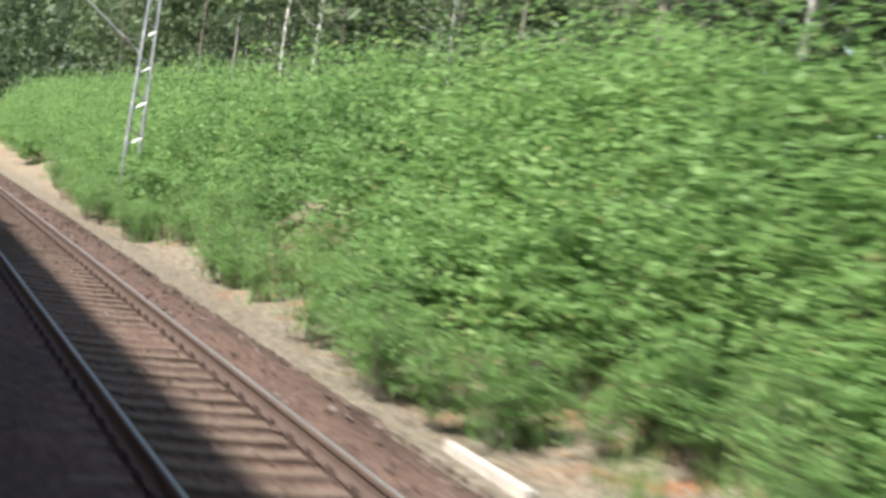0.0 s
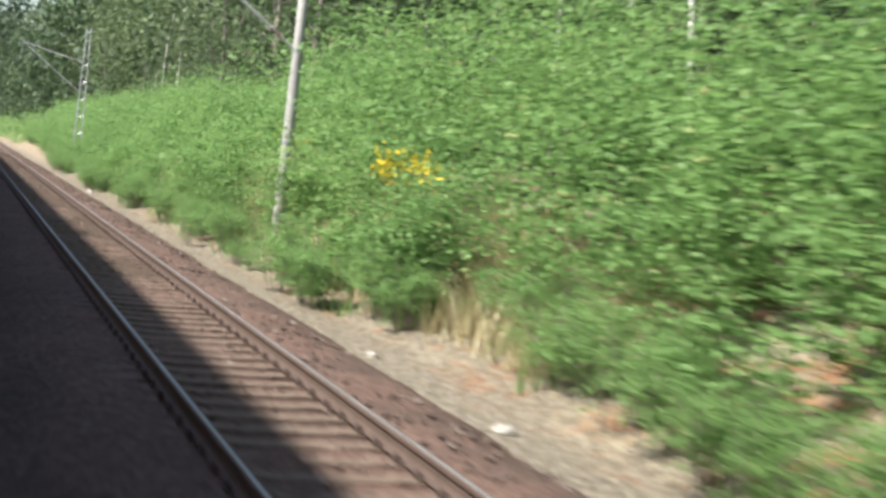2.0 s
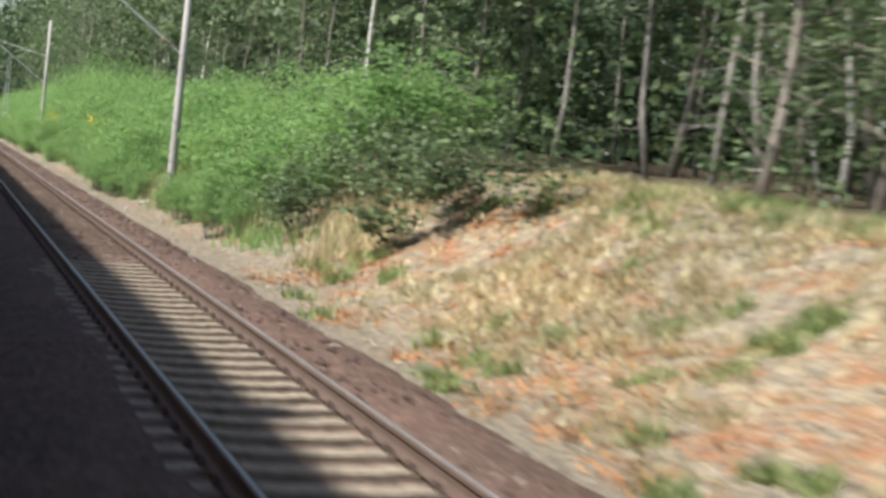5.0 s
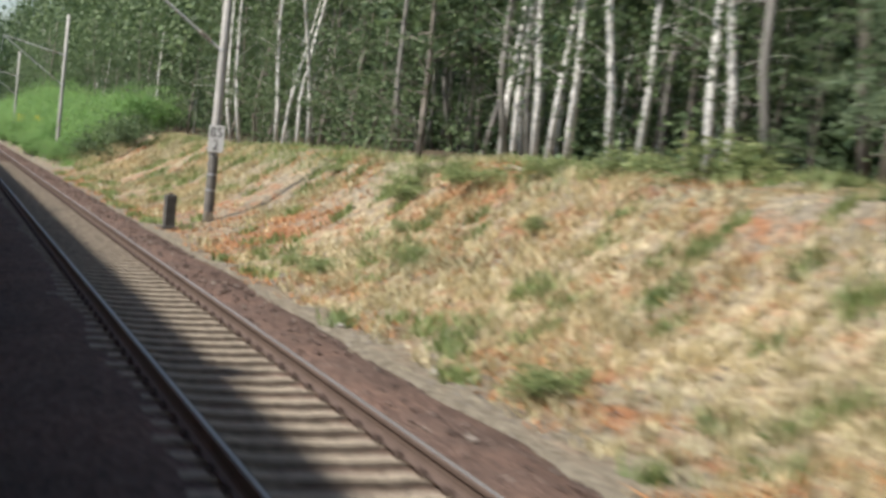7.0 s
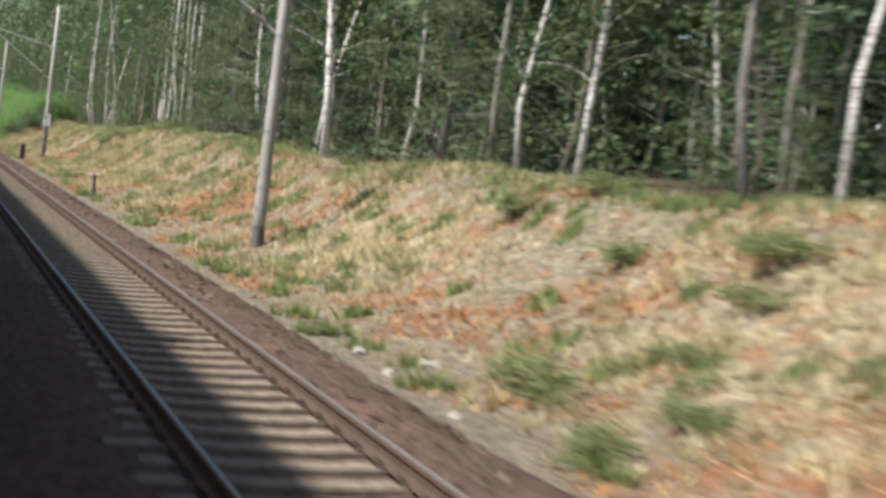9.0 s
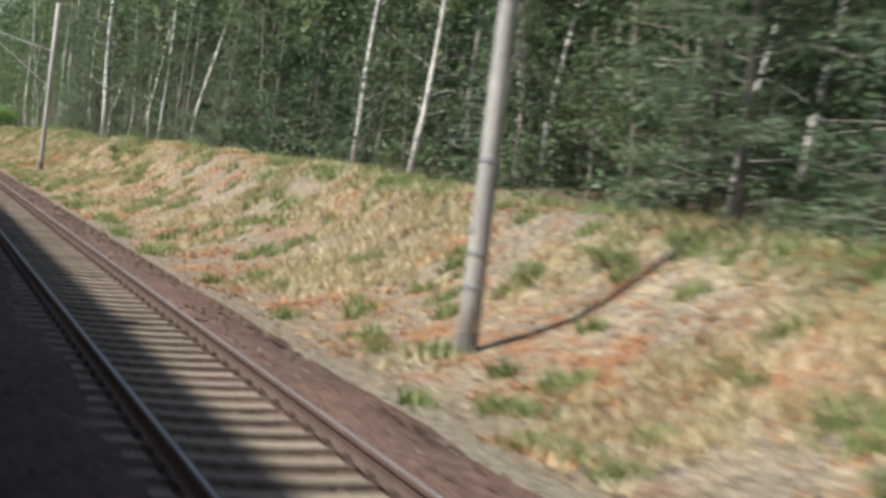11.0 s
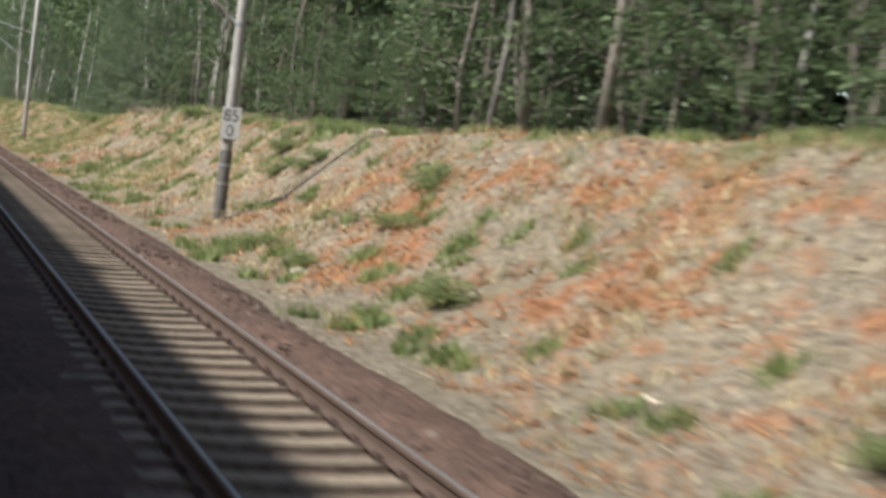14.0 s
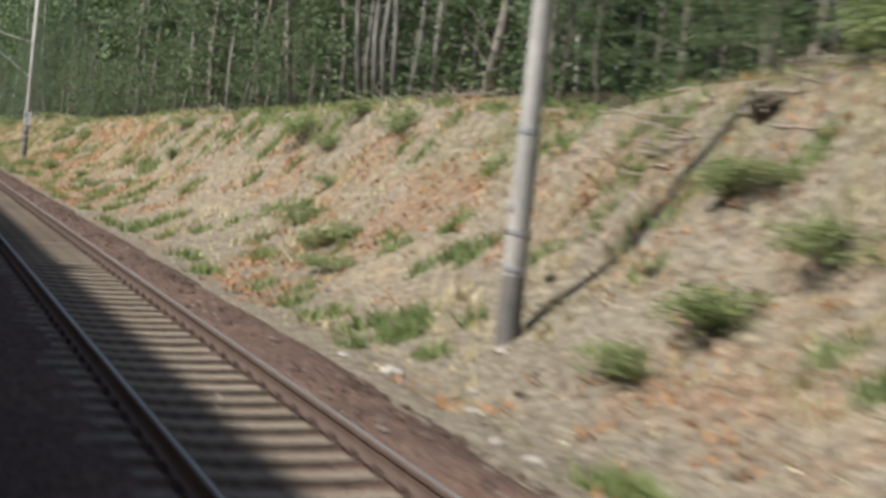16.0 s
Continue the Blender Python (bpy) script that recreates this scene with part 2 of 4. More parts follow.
def part(name, me, parent, label="", at=None):
    ob = new(name, me)
    ob.parent = parent
    if at is not None:
        ob.matrix_basis = at
    return tagged(ob, label)


def put_copy(source, m):
    ob = copy_thing(source, m)
    ob.matrix_basis = m
    return ob


class Build:
    """Collects verts and quads or triangles."""

    def __init__(self):
        self.v, self.q, self.t, self.n = [], [], [], 0

    def add(self, v, q=None, t=None):
        v = np.asarray(v, float).reshape(-1, 3)
        if q is not None and len(q):
            self.q.append(np.asarray(q) + self.n)
        if t is not None and len(t):
            self.t.append(np.asarray(t) + self.n)
        self.v.append(v)
        self.n += len(v)
        return self

    def tube(self, pts, radii, sides=7, cap=True):
        pts = np.asarray(pts, float)
        d = np.gradient(pts, axis=0)
        d /= np.linalg.norm(d, axis=1)[:, None] + 1e-9
        up = np.where(np.abs(d[:, 2:]) > 0.9, [[1.0, 0, 0]], [[0, 0, 1.0]])
        a = np.cross(d, up)
        a /= np.linalg.norm(a, axis=1)[:, None] + 1e-9
        b = np.cross(d, a)
        w = np.arange(sides) * 2 * np.pi / sides
        r = np.asarray(radii, float)[:, None, None]
        ring = pts[:, None] + r * (np.cos(w)[None, :, None] * a[:, None] + np.sin(w)[None, :, None] * b[:, None])
        n = len(pts)
        i, j = np.meshgrid(np.arange(n - 1), np.arange(sides), indexing="ij")
        k = (j + 1) % sides
        q = np.stack([i * sides + j, i * sides + k, (i + 1) * sides + k, (i + 1) * sides + j], -1).reshape(-1, 4)
        v = ring.reshape(-1, 3)
        t = []
        if cap:
            v = np.concatenate([v, pts[:1], pts[-1:]])
            for s in range(sides):
                t += [(n * sides, (s + 1) % sides, s), (n * sides + 1, (n - 1) * sides + s, (n - 1) * sides + (s + 1) % sides)]
        return self.add(v, q, t)

    def box(self, x0, y0, z0, x1, y1, z1, bevel=0.0):
        if bevel <= 0:
            v = [(x, y, z) for x in (x0, x1) for y in (y0, y1) for z in (z0, z1)]
            return self.add(v, [(0, 1, 3, 2), (4, 6, 7, 5), (0, 4, 5, 1), (2, 3, 7, 6), (0, 2, 6, 4), (1, 5, 7, 3)])
        b, bm = bevel, bmesh.new()
        bmesh.ops.create_cube(bm, size=1.0)
        for v in bm.verts:
            v.co = Vector(((x0 + x1) / 2 + v.co.x * (x1 - x0), (y0 + y1) / 2 + v.co.y * (y1 - y0), (z0 + z1) / 2 + v.co.z * (z1 - z0)))
        bmesh.ops.bevel(bm, geom=bm.edges[:], offset=b, segments=2, affect="EDGES", profile=0.6)
        bmesh.ops.triangulate(bm, faces=bm.faces[:])
        bm.verts.index_update()
        self.add([v.co[:] for v in bm.verts], None, [[v.index for v in f.verts] for f in bm.faces])
        bm.free()
        return self

    def sweep(self, outline, y0, y1):
        """A closed outline in x and z, drawn along y."""
        o, n = np.asarray(outline, float), len(outline)
        v = np.concatenate([np.stack([o[:, 0], np.full(n, y), o[:, 1]], -1) for y in (y0, y1)])
        self.add(v, [(i, (i + 1) % n, n + (i + 1) % n, n + i) for i in range(n)])
        m = o.mean(0)
        for y, turn in ((y0, 1), (y1, -1)):
            c = np.concatenate([[(m[0], y, m[1])], np.stack([o[:, 0], np.full(n, y), o[:, 1]], -1)])
            self.add(c, None, [((0, 1 + i, 1 + (i + 1) % n))[::turn] for i in range(n)])
        return self

    def mesh(self, name, *materials, smooth=False, slots=None):
        fs = []
        if self.q:
            fs.append(np.concatenate(self.q))
        if self.t:
            fs.append(np.concatenate(self.t))
        return mesh(name, np.concatenate(self.v), fs, *materials, smooth=smooth, slots=slots)


def leaves(at, size, r, lean=0.35, wide=0.5, flat=0.0):
    """Pointed four-cornered leaves at the given points. lean: how far they hang. flat: how far their faces turn to the sky."""
    at = np.asarray(at, float)
    n = len(at)
    d = r.normal(size=(n, 3))
    d[:, 2] = d[:, 2] * 0.5 * (1 - flat) - lean * 0.6
    d /= np.linalg.norm(d, axis=1)[:, None]
    u = r.normal(size=(n, 3))
    u[:, 2] += 0.6 + 2.0 * flat
    s = np.cross(d, u)
    s /= np.linalg.norm(s, axis=1)[:, None] + 1e-9
    up = np.cross(s, d)
    L = (size * r.uniform(0.6, 1.35, n))[:, None]
    w = L * wide * 0.5
    mid = at + d * L * 0.45
    v = np.stack([at, mid + s * w + up * L * 0.08, at + d * L, mid - s * w + up * L * 0.08], 1).reshape(-1, 3)
    return v, np.arange(4 * n).reshape(-1, 4)


def blades(at, height, r, spread=0.5, width=0.012):
    at = np.asarray(at, float)
    n = len(at)
    a = r.uniform(0, 2 * np.pi, n)
    h = (height * r.uniform(0.5, 1.4, n))
    lean = h * spread * r.uniform(0.2, 1.3, n)
    tip = at + np.stack([np.cos(a) * lean, np.sin(a) * lean, h * 0.8], -1)
    b = a + r.uniform(0.8, 2.2, n)
    w = np.stack([np.cos(b), np.sin(b), np.zeros(n)], -1) * (width * r.uniform(0.7, 1.6, n))[:, None]
    v = np.stack([at - w, at + w, tip], 1).reshape(-1, 3)
    return v, np.arange(3 * n).reshape(-1, 3)


def value_noise(x, y, cell, seed):
    """Smooth random heights between 0 and 1."""
    g = np.random.default_rng(seed).random((257, 257))
    u, v = np.asarray(x, float) / cell, np.asarray(y, float) / cell
    i, j = np.floor(u).astype(int), np.floor(v).astype(int)
    a, b = u - i, v - j
    a, b = a * a * (3 - 2 * a), b * b * (3 - 2 * b)
    i0, i1, j0, j1 = i % 257, (i + 1) % 257, j % 257, (j + 1) % 257
    return (g[i0, j0] * (1 - a) + g[i1, j0] * a) * (1 - b) + (g[i0, j1] * (1 - a) + g[i1, j1] * a) * b


# ---------------------------------------------------------------- ground
CREST = ((-460, 3.8), (-424, 3.75), (-420, 3.45), (-416, 3.0), (-412, 3.2), (-408, 3.45), (-398, 3.1), (-389, 2.95), (-380, 2.9), (-372, 3.0), (-366, 2.75), (-359, 2.38), (-350, 2.45), (-336, 2.3),
         (-325, 2.48), (-308, 2.3), (-300, 1.95), (-295, 1.78), (-288, 1.63), (-281, 1.72), (-264, 1.8), (-230, 1.95), (-215, 1.95), (-206, 1.65), (-199, 1.63), (-190, 2.05), (-172, 2.22), (-165, 2.0),
         (-148, 1.85), (-136, 1.8), (-125, 1.6), (-115, 1.7), (0, 2.0), (400, 2.0))


def lie(x, y):
    """The height of the ground."""
    x, y = np.asarray(x, float), np.asarray(y, float)
    top = np.interp(y, [c[0] for c in CREST], [c[1] for c in CREST])
    rise = np.interp(x, (-4000, -5, 4.0, 5.1, 6.2, 7.4, 9.0, 11.0, 11.7, 15, 40, 4000), (0, 0, 0, 0.02, 0.02, 0.13, 0.38, 0.95, 1.0, 1.08, 1.3, 1.5))
    foot = np.interp(x, (-4000, -5, 4.0, 5.1, 4000), (-0.75, -0.75, -0.8, -0.6, -0.58))
    z = foot + rise * (top + 0.58)
    near = np.clip((x - 5.4) / 2.5, 0, 1)
    z = z + near * ((value_noise(x, y, 5.0, 1) - 0.5) * 0.34 + (value_noise(0.8 * x + 0.6 * y, 0.8 * y - 0.6 * x, 1.4, 2) - 0.5) * 0.07
                + (value_noise(0.45 * x - 0.89 * y, 0.45 * y + 0.89 * x, 0.6, 3) - 0.5) * 0.06)
    return z


# stretches of the bank under thick straw, dead bracken or bare soil: middle x and y, half width and half length
STRAW_ZONES = ((8.5, -163.5, 1.6, 3), (8.5, -172, 2.0, 5), (9.0, -178.5, 2.0, 4), (9.0, -219, 1.6, 3), (8.8, -233.5, 2.0, 4), (7.0, -298, 1.0, 3), (9.0, -300, 2.0, 4),
               (10.0, -329.5, 1.2, 3), (8.0, -331, 1.0, 2.5), (9.4, -378, 1.0, 2.5))
RUST_ZONES = ((10.3, -163, 0.8, 2), (7.4, -156.2, 1.3, 2), (8.9, -202, 1.2, 3), (7.5, -201, 0.8, 2), (6.8, -177, 0.6, 1.5), (11.6, -169, 0.6, 2), (6.7, -299, 0.5, 2), (9.4, -303, 1.0, 2.5),
              (9.9, -354, 0.7, 2.5), (9.0, -357.5, 0.9, 2), (7.5, -360.6, 1.0, 2), (10.2, -360, 0.6, 2), (10.2, -366, 0.7, 3), (8.6, -367.5, 1.2, 2.5), (6.5, -380, 0.5, 1), (7.0, -387, 0.6, 1.2),
              (10.1, -374, 0.6, 1.5))
RUST_ZONES_LATE = ((9.4, -403, 0.6, 2), (10.0, -408, 0.6, 2), (6.6, -410.7, 0.5, 0.8), (8.8, -413.3, 0.9, 1.5), (6.5, -415, 0.5, 1.2), (9.4, -414, 0.7, 2), (9.7, -420, 0.6, 2), (7.6, -427.4, 0.7, 1.5))
SOIL_ZONES = ((9.3, -314, 1.6, 4), (10.3, -317, 1.0, 4), (6.4, -324, 1.0, 4), (6.3, -331, 0.8, 3), (6.9, -408, 1.2, 4), (6.6, -423, 1.2, 3), (6.1, -428, 0.8, 3), (10.2, -185, 1.2, 4), (6.5, -194, 1.0, 4),
              (6.7, -206, 1.0, 3), (7.6, -178, 0.5, 1))


def cover(zones, x, y):
    """How far a point lies inside one of the zones, 0 to 1, with an uneven rim."""
    x, y = np.asarray(x, float), np.asarray(y, float)
    c = np.zeros(np.broadcast(x, y).shape)
    for zx, zy, rx, ry in zones:
        near = np.abs(y - zy) < 3 * ry
        c = np.where(near, np.maximum(c, np.exp(-((x - zx) / rx) ** 2 - ((y - zy) / ry) ** 2)), c)
    return np.clip(c * (0.55 + 0.9 * value_noise(x, y, 0.9, 12)), 0, 1)


gx = np.concatenate([[-3000, -800, -200, -80, -40, -20, -10, -6, -4.5, 0, 3.9], np.arange(4.6, 12.6, 0.2), np.arange(12.8, 20, 0.8), [21, 24, 28, 34, 42, 60, 120, 300, 900, 3000]])
gy = np.concatenate([[-3000, -1200, -700, -560], np.arange(-520, -440, 4.0), np.arange(-440, 130, 0.32), np.arange(130, 420, 4.0), [450, 600, 1200, 3000]])
X, Y = np.meshgrid(gx, gy)
idx = np.arange(X.size).reshape(X.shape)
quads = np.stack([idx[:-1, :-1], idx[:-1, 1:], idx[1:, 1:], idx[1:, :-1]], -1).reshape(-1, 4)
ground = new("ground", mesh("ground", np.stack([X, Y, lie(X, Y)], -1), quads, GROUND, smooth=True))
for name, zones in (("straw_cover", STRAW_ZONES), ("rust_cover", RUST_ZONES + RUST_ZONES_LATE), ("soil_cover", SOIL_ZONES)):
    ground.data.attributes.new(name, "FLOAT", "POINT").data.foreach_set("value", cover(zones, X, Y).astype(np.float32).ravel())
tagged(ground, "dry sandy railway cutting bank with straw and bracken patches", "ground", kind="structure")

# ---------------------------------------------------------------- ballast and tracks
bx = np.array([-4.6, -4.2, -3.5, -2.6, -1.6, -0.6, 0.2, 0.7, 1.2, 1.6, 2.0, 2.4, 2.8, 3.2, 3.6, 3.9, 4.2, 4.5, 4.85, 5.2, 5.5])
bz = np.array([-0.82, -0.6, -0.23, -0.22, -0.22, -0.22, -0.3, -0.3, -0.19, -0.175, -0.222, -0.222, -0.222, -0.222, -0.2, -0.155, -0.165, -0.21, -0.36, -0.52, -0.66])
by = np.concatenate([np.arange(-520, -450, 3.0), np.arange(-450, 60, 0.25), np.arange(60, 420, 3.0)])
X, Y = np.meshgrid(bx, by)
Z = np.broadcast_to(bz, X.shape) + (value_noise(X, Y, 0.3, 5) - 0.5) * 0.05 + (value_noise(X, Y, 2.0, 6) - 0.5) * 0.04 + np.where((X > 1.9) & (X < 3.5), np.where(Y > -112, 0.012, -0.03), 0)
Xs = X + np.where(X > 4.3, (value_noise(X * 0, Y, 1.1, 8) - 0.5) * 0.3, 0)
idx = np.arange(X.size).reshape(X.shape)
quads = np.stack([idx[:-1, :-1], idx[:-1, 1:], idx[1:, 1:], idx[1:, :-1]], -1).reshape(-1, 4)
ballast = new("ballast", mesh("ballast", np.stack([Xs, Y, Z], -1), quads, BALLAST, smooth=True))
tagged(ballast, "rust-brown crushed stone ballast under two railway tracks", "ballast", kind="structure")


def stones(n, x0, x1, y0, y1, size, r, z):
    """Loose stones, each a small uneven eight-sided lump."""
    x, y = r.uniform(x0, x1, n), r.uniform(y0, y1, n)
    o = np.array([(1, 0, 0), (0, 1, 0), (-1, 0, 0), (0, -1, 0), (0, 0, 0.7), (0, 0, -0.7)], float)
    f = np.array([(0, 1, 4), (1, 2, 4), (2, 3, 4), (3, 0, 4), (1, 0, 5), (2, 1, 5), (3, 2, 5), (0, 3, 5)])
    s = (size * r.uniform(0.5, 1.5, n))[:, None, None]
    p = o[None] * s * r.uniform(0.6, 1.2, (n, 6, 1))
    a = r.uniform(0, 6.28, n)
    c, k = np.cos(a)[:, None], np.sin(a)[:, None]
    p = np.stack([p[..., 0] * c - p[..., 1] * k, p[..., 0] * k + p[..., 1] * c, p[..., 2]], -1)
    p += np.stack([x, y, z(x, y)], -1)[:, None]
    return p.reshape(-1, 3), (f[None] + 6 * np.arange(n)[:, None, None]).reshape(-1, 3)


def on_ballast(x, y):
    return np.interp(x, bx, bz) + 0.012


v, f = stones(14000, 3.55, 5.45, -440, 70, 0.04, rng, on_ballast)
v2, f2 = stones(6000, 2.05, 3.42, -440, 40, 0.035, rng, lambda x, y: on_ballast(x, y) - np.where(y > -112, -0.02, 0.035))
loose = new("loose_ballast_stones", mesh("loose_ballast_stones", np.concatenate([v, v2]), np.concatenate([f, f2 + len(v)]), STONE))
PEBBLE = plain("grey_pebble", (0.14, 0.12, 0.105), (0.34, 0.31, 0.275), 3.0, 0.9)
v, f = stones(8000, 5.25, 7.6, -440, 60, 0.03, rng, lambda x, y: lie(x, y) + 0.01)
tagged(new("bank_pebbles", mesh("bank_pebbles", v, f, PEBBLE)), "grey pebbles scattered on the foot of the bank", "pebbles", kind="stuff")
tagged(loose, "loose rust-brown ballast stones beside the rails", "stones", kind="stuff")

RAIL = [(-0.07, -0.172), (0.07, -0.172), (0.07, -0.16), (0.02, -0.145), (0.009, -0.12), (0.009, -0.06), (0.034, -0.042), (0.036, -0.012),
        (0.028, -0.002), (-0.028, -0.002), (-0.036, -0.012), (-0.034, -0.042), (-0.009, -0.06), (-0.009, -0.12), (-0.02, -0.145), (-0.07, -0.16)]
RAIL_HEAD = [(-0.022, -0.003), (0.02, -0.003), (0.016, 0.0), (-0.018, 0.0)]
SLEEPER_OUTLINE = [(-1.3, -0.38), (1.3, -0.38), (1.3, -0.21), (1.26, -0.195), (0.5, -0.178), (0.42, -0.19), (-0.42, -0.19), (-0.5, -0.178), (-1.26, -0.195), (-1.3, -0.21)]
STEP = 0.6


def sleeper_build():
    b = Build().sweep(SLEEPER_OUTLINE, -0.12, 0.12)
    return b


def fastening(b, x, y):
    """Base plate and two clips beside a rail."""
    for s in (-1, 1):
        b.box(x + s * 0.075 - 0.035, y - 0.06, -0.185, x + s * 0.075 + 0.035, y + 0.06, -0.15)
        b.box(x + s * 0.085 - 0.014, y - 0.02, -0.15, x + s * 0.085 + 0.014, y + 0.02, -0.115)


def railway_track(cx, label, singles):
    """A track: two rails with polished heads, sleepers and fastenings. singles: the stretch whose sleepers are parts."""
    tr = thing("railway_track", label, "railway track", kind="structure")
    for s in (-0.7535, 0.7535):
        rail = part("rail", Build().sweep([(cx + s + a, c) for a, c in RAIL], -520, 420).mesh("rail", RAIL_STEEL), tr, "rust-brown steel rail")
        part("rail_head", Build().sweep([(cx + s + a, c) for a, c in RAIL_HEAD], -520, 420).mesh("rail_head", RAIL_TOP), rail, "shiny worn running surface")
    rest, old, clips = Build(), Build(), Build()
    shape = sleeper_build()
    sv, sq, st = np.concatenate(shape.v), np.concatenate(shape.q), np.concatenate(shape.t)
    one = shape.mesh("sleeper", SLEEPER)
    n = int(780 / STEP)
    for k in range(n):
        y = -480 + k * STEP
        if singles and singles[0] <= y < singles[1]:
            part("sleeper", one, tr, at=pose(cx, y, float(rng.uniform(-0.004, 0.004)), 0, 0, float(rng.uniform(-0.4, 0.4))))
        else:
            (old if y > -112 else rest).add(sv + [cx, y, 0], sq, st)
        if singles and y < 60:
            for s in (-0.7535, 0.7535):
                fastening(clips, cx + s, y)
    tagged(part("sleepers", rest.mesh("sleepers", SLEEPER), tr), kind="stuff")
    tagged(part("old_sleepers", old.mesh("old_sleepers", OLD_SLEEPER), tr, "brown dirt-stained sleepers"), kind="stuff")
    if clips.n:
        tagged(part("fastenings", clips.mesh("fastenings", IRON), tr), kind="stuff")
    return tr


railway_track(TRACK, "rusty steel railway track on pale concrete sleepers", (-440, -262))
railway_track(OWN_TRACK, "railway track on concrete sleepers under a passenger train", None)

# ---------------------------------------------------------------- the train
def passenger_coach():
    """One coach, its middle at the origin on the rail heads, along y."""
    ob = thing("passenger_coach", "red passenger coach standing on the track beside the camera", "train coach", "coaches of the train")
    w = 1.19
    part("body", Build().sweep([(-w, 0.95), (w, 0.95), (w, 3.27), (-w, 3.27)], -12.9, 12.9).mesh("body", COACH_RED), ob, "red painted coach body")
    roof = [(-w, 3.27), (w, 3.27)] + [(w * math.cos(math.pi * k / 10), 3.37 + 0.72 * math.sin(math.pi * k / 10)) for k in range(11)]
    part("roof", Build().sweep(roof, -12.9, 12.9).mesh("roof", COACH_ROOF), ob, "grey rounded roof")
    pane = Build().box(-0.012, -0.75, 1.75, 0.012, 0.75, 2.6, 0.008).mesh("window", COACH_GLASS)
    for side in (-1, 1):
        for k in range(8):
            part("window", pane, ob, "dark window pane", pose(side * (w + 0.004), -8.05 + 2.3 * k, 0))
        door = Build().box(-0.02, -0.45, 0.9, 0.02, 0.45, 2.95, 0.01).mesh("door", COACH_RED)
        for y in (-11.6, 11.6):
            part("door", door, ob, "red coach door", pose(side * (w + 0.004), y, 0))
    part("underframe", Build().box(-0.9, -7.0, 0.5, 0.9, 7.0, 0.95, 0.03).mesh("underframe", COACH_IRON), ob, "dark underframe")
    part("gangway", Build().box(-1.14, 12.88, 0.55, 1.14, 13.52, 3.95, 0.04).mesh("gangway", COACH_IRON), ob, "dark rubber gangway bellows")
    wheel = Build().tube([(-0.065, 0, 0), (0.065, 0, 0)], [0.46, 0.46], 20).mesh("wheel", COACH_IRON)
    for y in (-9.5, 9.5):
        bogie = part("bogie", Build().box(-1.0, -1.7, 0.5, 1.0, 1.7, 0.8, 0.04).mesh("bogie", COACH_IRON), ob, "dark iron bogie", pose(0, y, 0))
        for x in (-0.75, 0.75):
            for d in (-1.25, 1.25):
                part("wheel", wheel, bogie, at=pose(x, d, 0.46))
    return ob


coach = passenger_coach()
coach.matrix_basis = pose(OWN_TRACK, 46, 0)
for k in range(1, 20):
    copy_thing(coach, pose(OWN_TRACK, 46 - 26.4 * k, 0))


# ---------------------------------------------------------------- masts
LEAN = 0.9     # the line is canted on its curve: all that is upright leans this much against the tracks


def ring_part(parent, z, r):
    part("clamp_band", Build().tube([(0, 0, z - 0.03), (0, 0, z + 0.03)], [r + 0.012, r + 0.012], 16).mesh("clamp_band", ZINC), parent, "zinc clamp band")


def cantilever(parent, base, x0=0.1):
    """Two tubes with insulators, reaching over the track."""
    reach = MAST_X - TRACK - 0.6
    low, high = Vector((-x0, 0, 4.5 - base)), Vector((-x0, 0, 6.45 - base))
    tip = Vector((-reach, 0, 7.3 - base))
    for name, a in (("strut", low), ("stay_tube", high)):
        arm = part(name, Build().tube([a, a.lerp(tip, 0.5), tip], [0.04, 0.038, 0.036], 10).mesh(name, PALE_ZINC), parent, "zinc-grey cantilever tube")
        d = (tip - a).normalized()
        ribs = [(0.35 + 0.07 * k + o, w) for k in range(6) for o, w in ((0.0, 0.043), (0.02, 0.075), (0.05, 0.043))]
        part("insulator", Build().tube([a + d * o for o, w in ribs], [w for o, w in ribs], 12).mesh("insulator", INSULATOR), arm, "brown ribbed insulator")
    part("steady_arm", Build().tube([tip, tip + Vector((-0.05, 0, -1.1)), tip + Vector((-0.5, 0, -1.5))], [0.02, 0.018, 0.015], 8).mesh("steady_arm", ZINC), parent)


def round_mast(y, base, label, coat, rings=(0.9, 1.35, 2.6)):
    ob = thing("overhead_line_mast", label, "mast", "masts along the line", at=pose(MAST_X, y, base, 0, LEAN, 0))
    pole = Build().tube([(0, 0, -0.4), (0, 0, 1.0), (0, 0, 5.0), (0, 0, 9.4)], [0.152, 0.146, 0.122, 0.1], 18).mesh("pole", MAST, smooth=True)
    part("pole", pole, ob, "tapered round grey concrete pole")
    if coat:
        low, high = (-0.3, coat) if coat < 1.5 else (0.28, coat)
        r0, r1 = 0.1525 - 0.006 * low, 0.1525 - 0.006 * high
        part("foot_coat", Build().tube([(0, 0, low), (0, 0, high - 0.05), (0, 0, high)], [r0, r1, r1 - 0.003], 18, False).mesh("foot_coat", MAST_FOOT, smooth=True), ob, "dark stained lower part of the pole")
    for z in rings:
        ring_part(ob, z, 0.15 - 0.005 * z)
    ring_part(ob, 4.5 - base, 0.127)
    ring_part(ob, 6.45 - base, 0.118)
    cantilever(ob, base)
    part("number_plate", Build().box(-0.165, -0.06, 1.62, -0.15, 0.06, 1.7).mesh("number_plate", SIGN_WHITE), ob, "small white plate")
    return ob


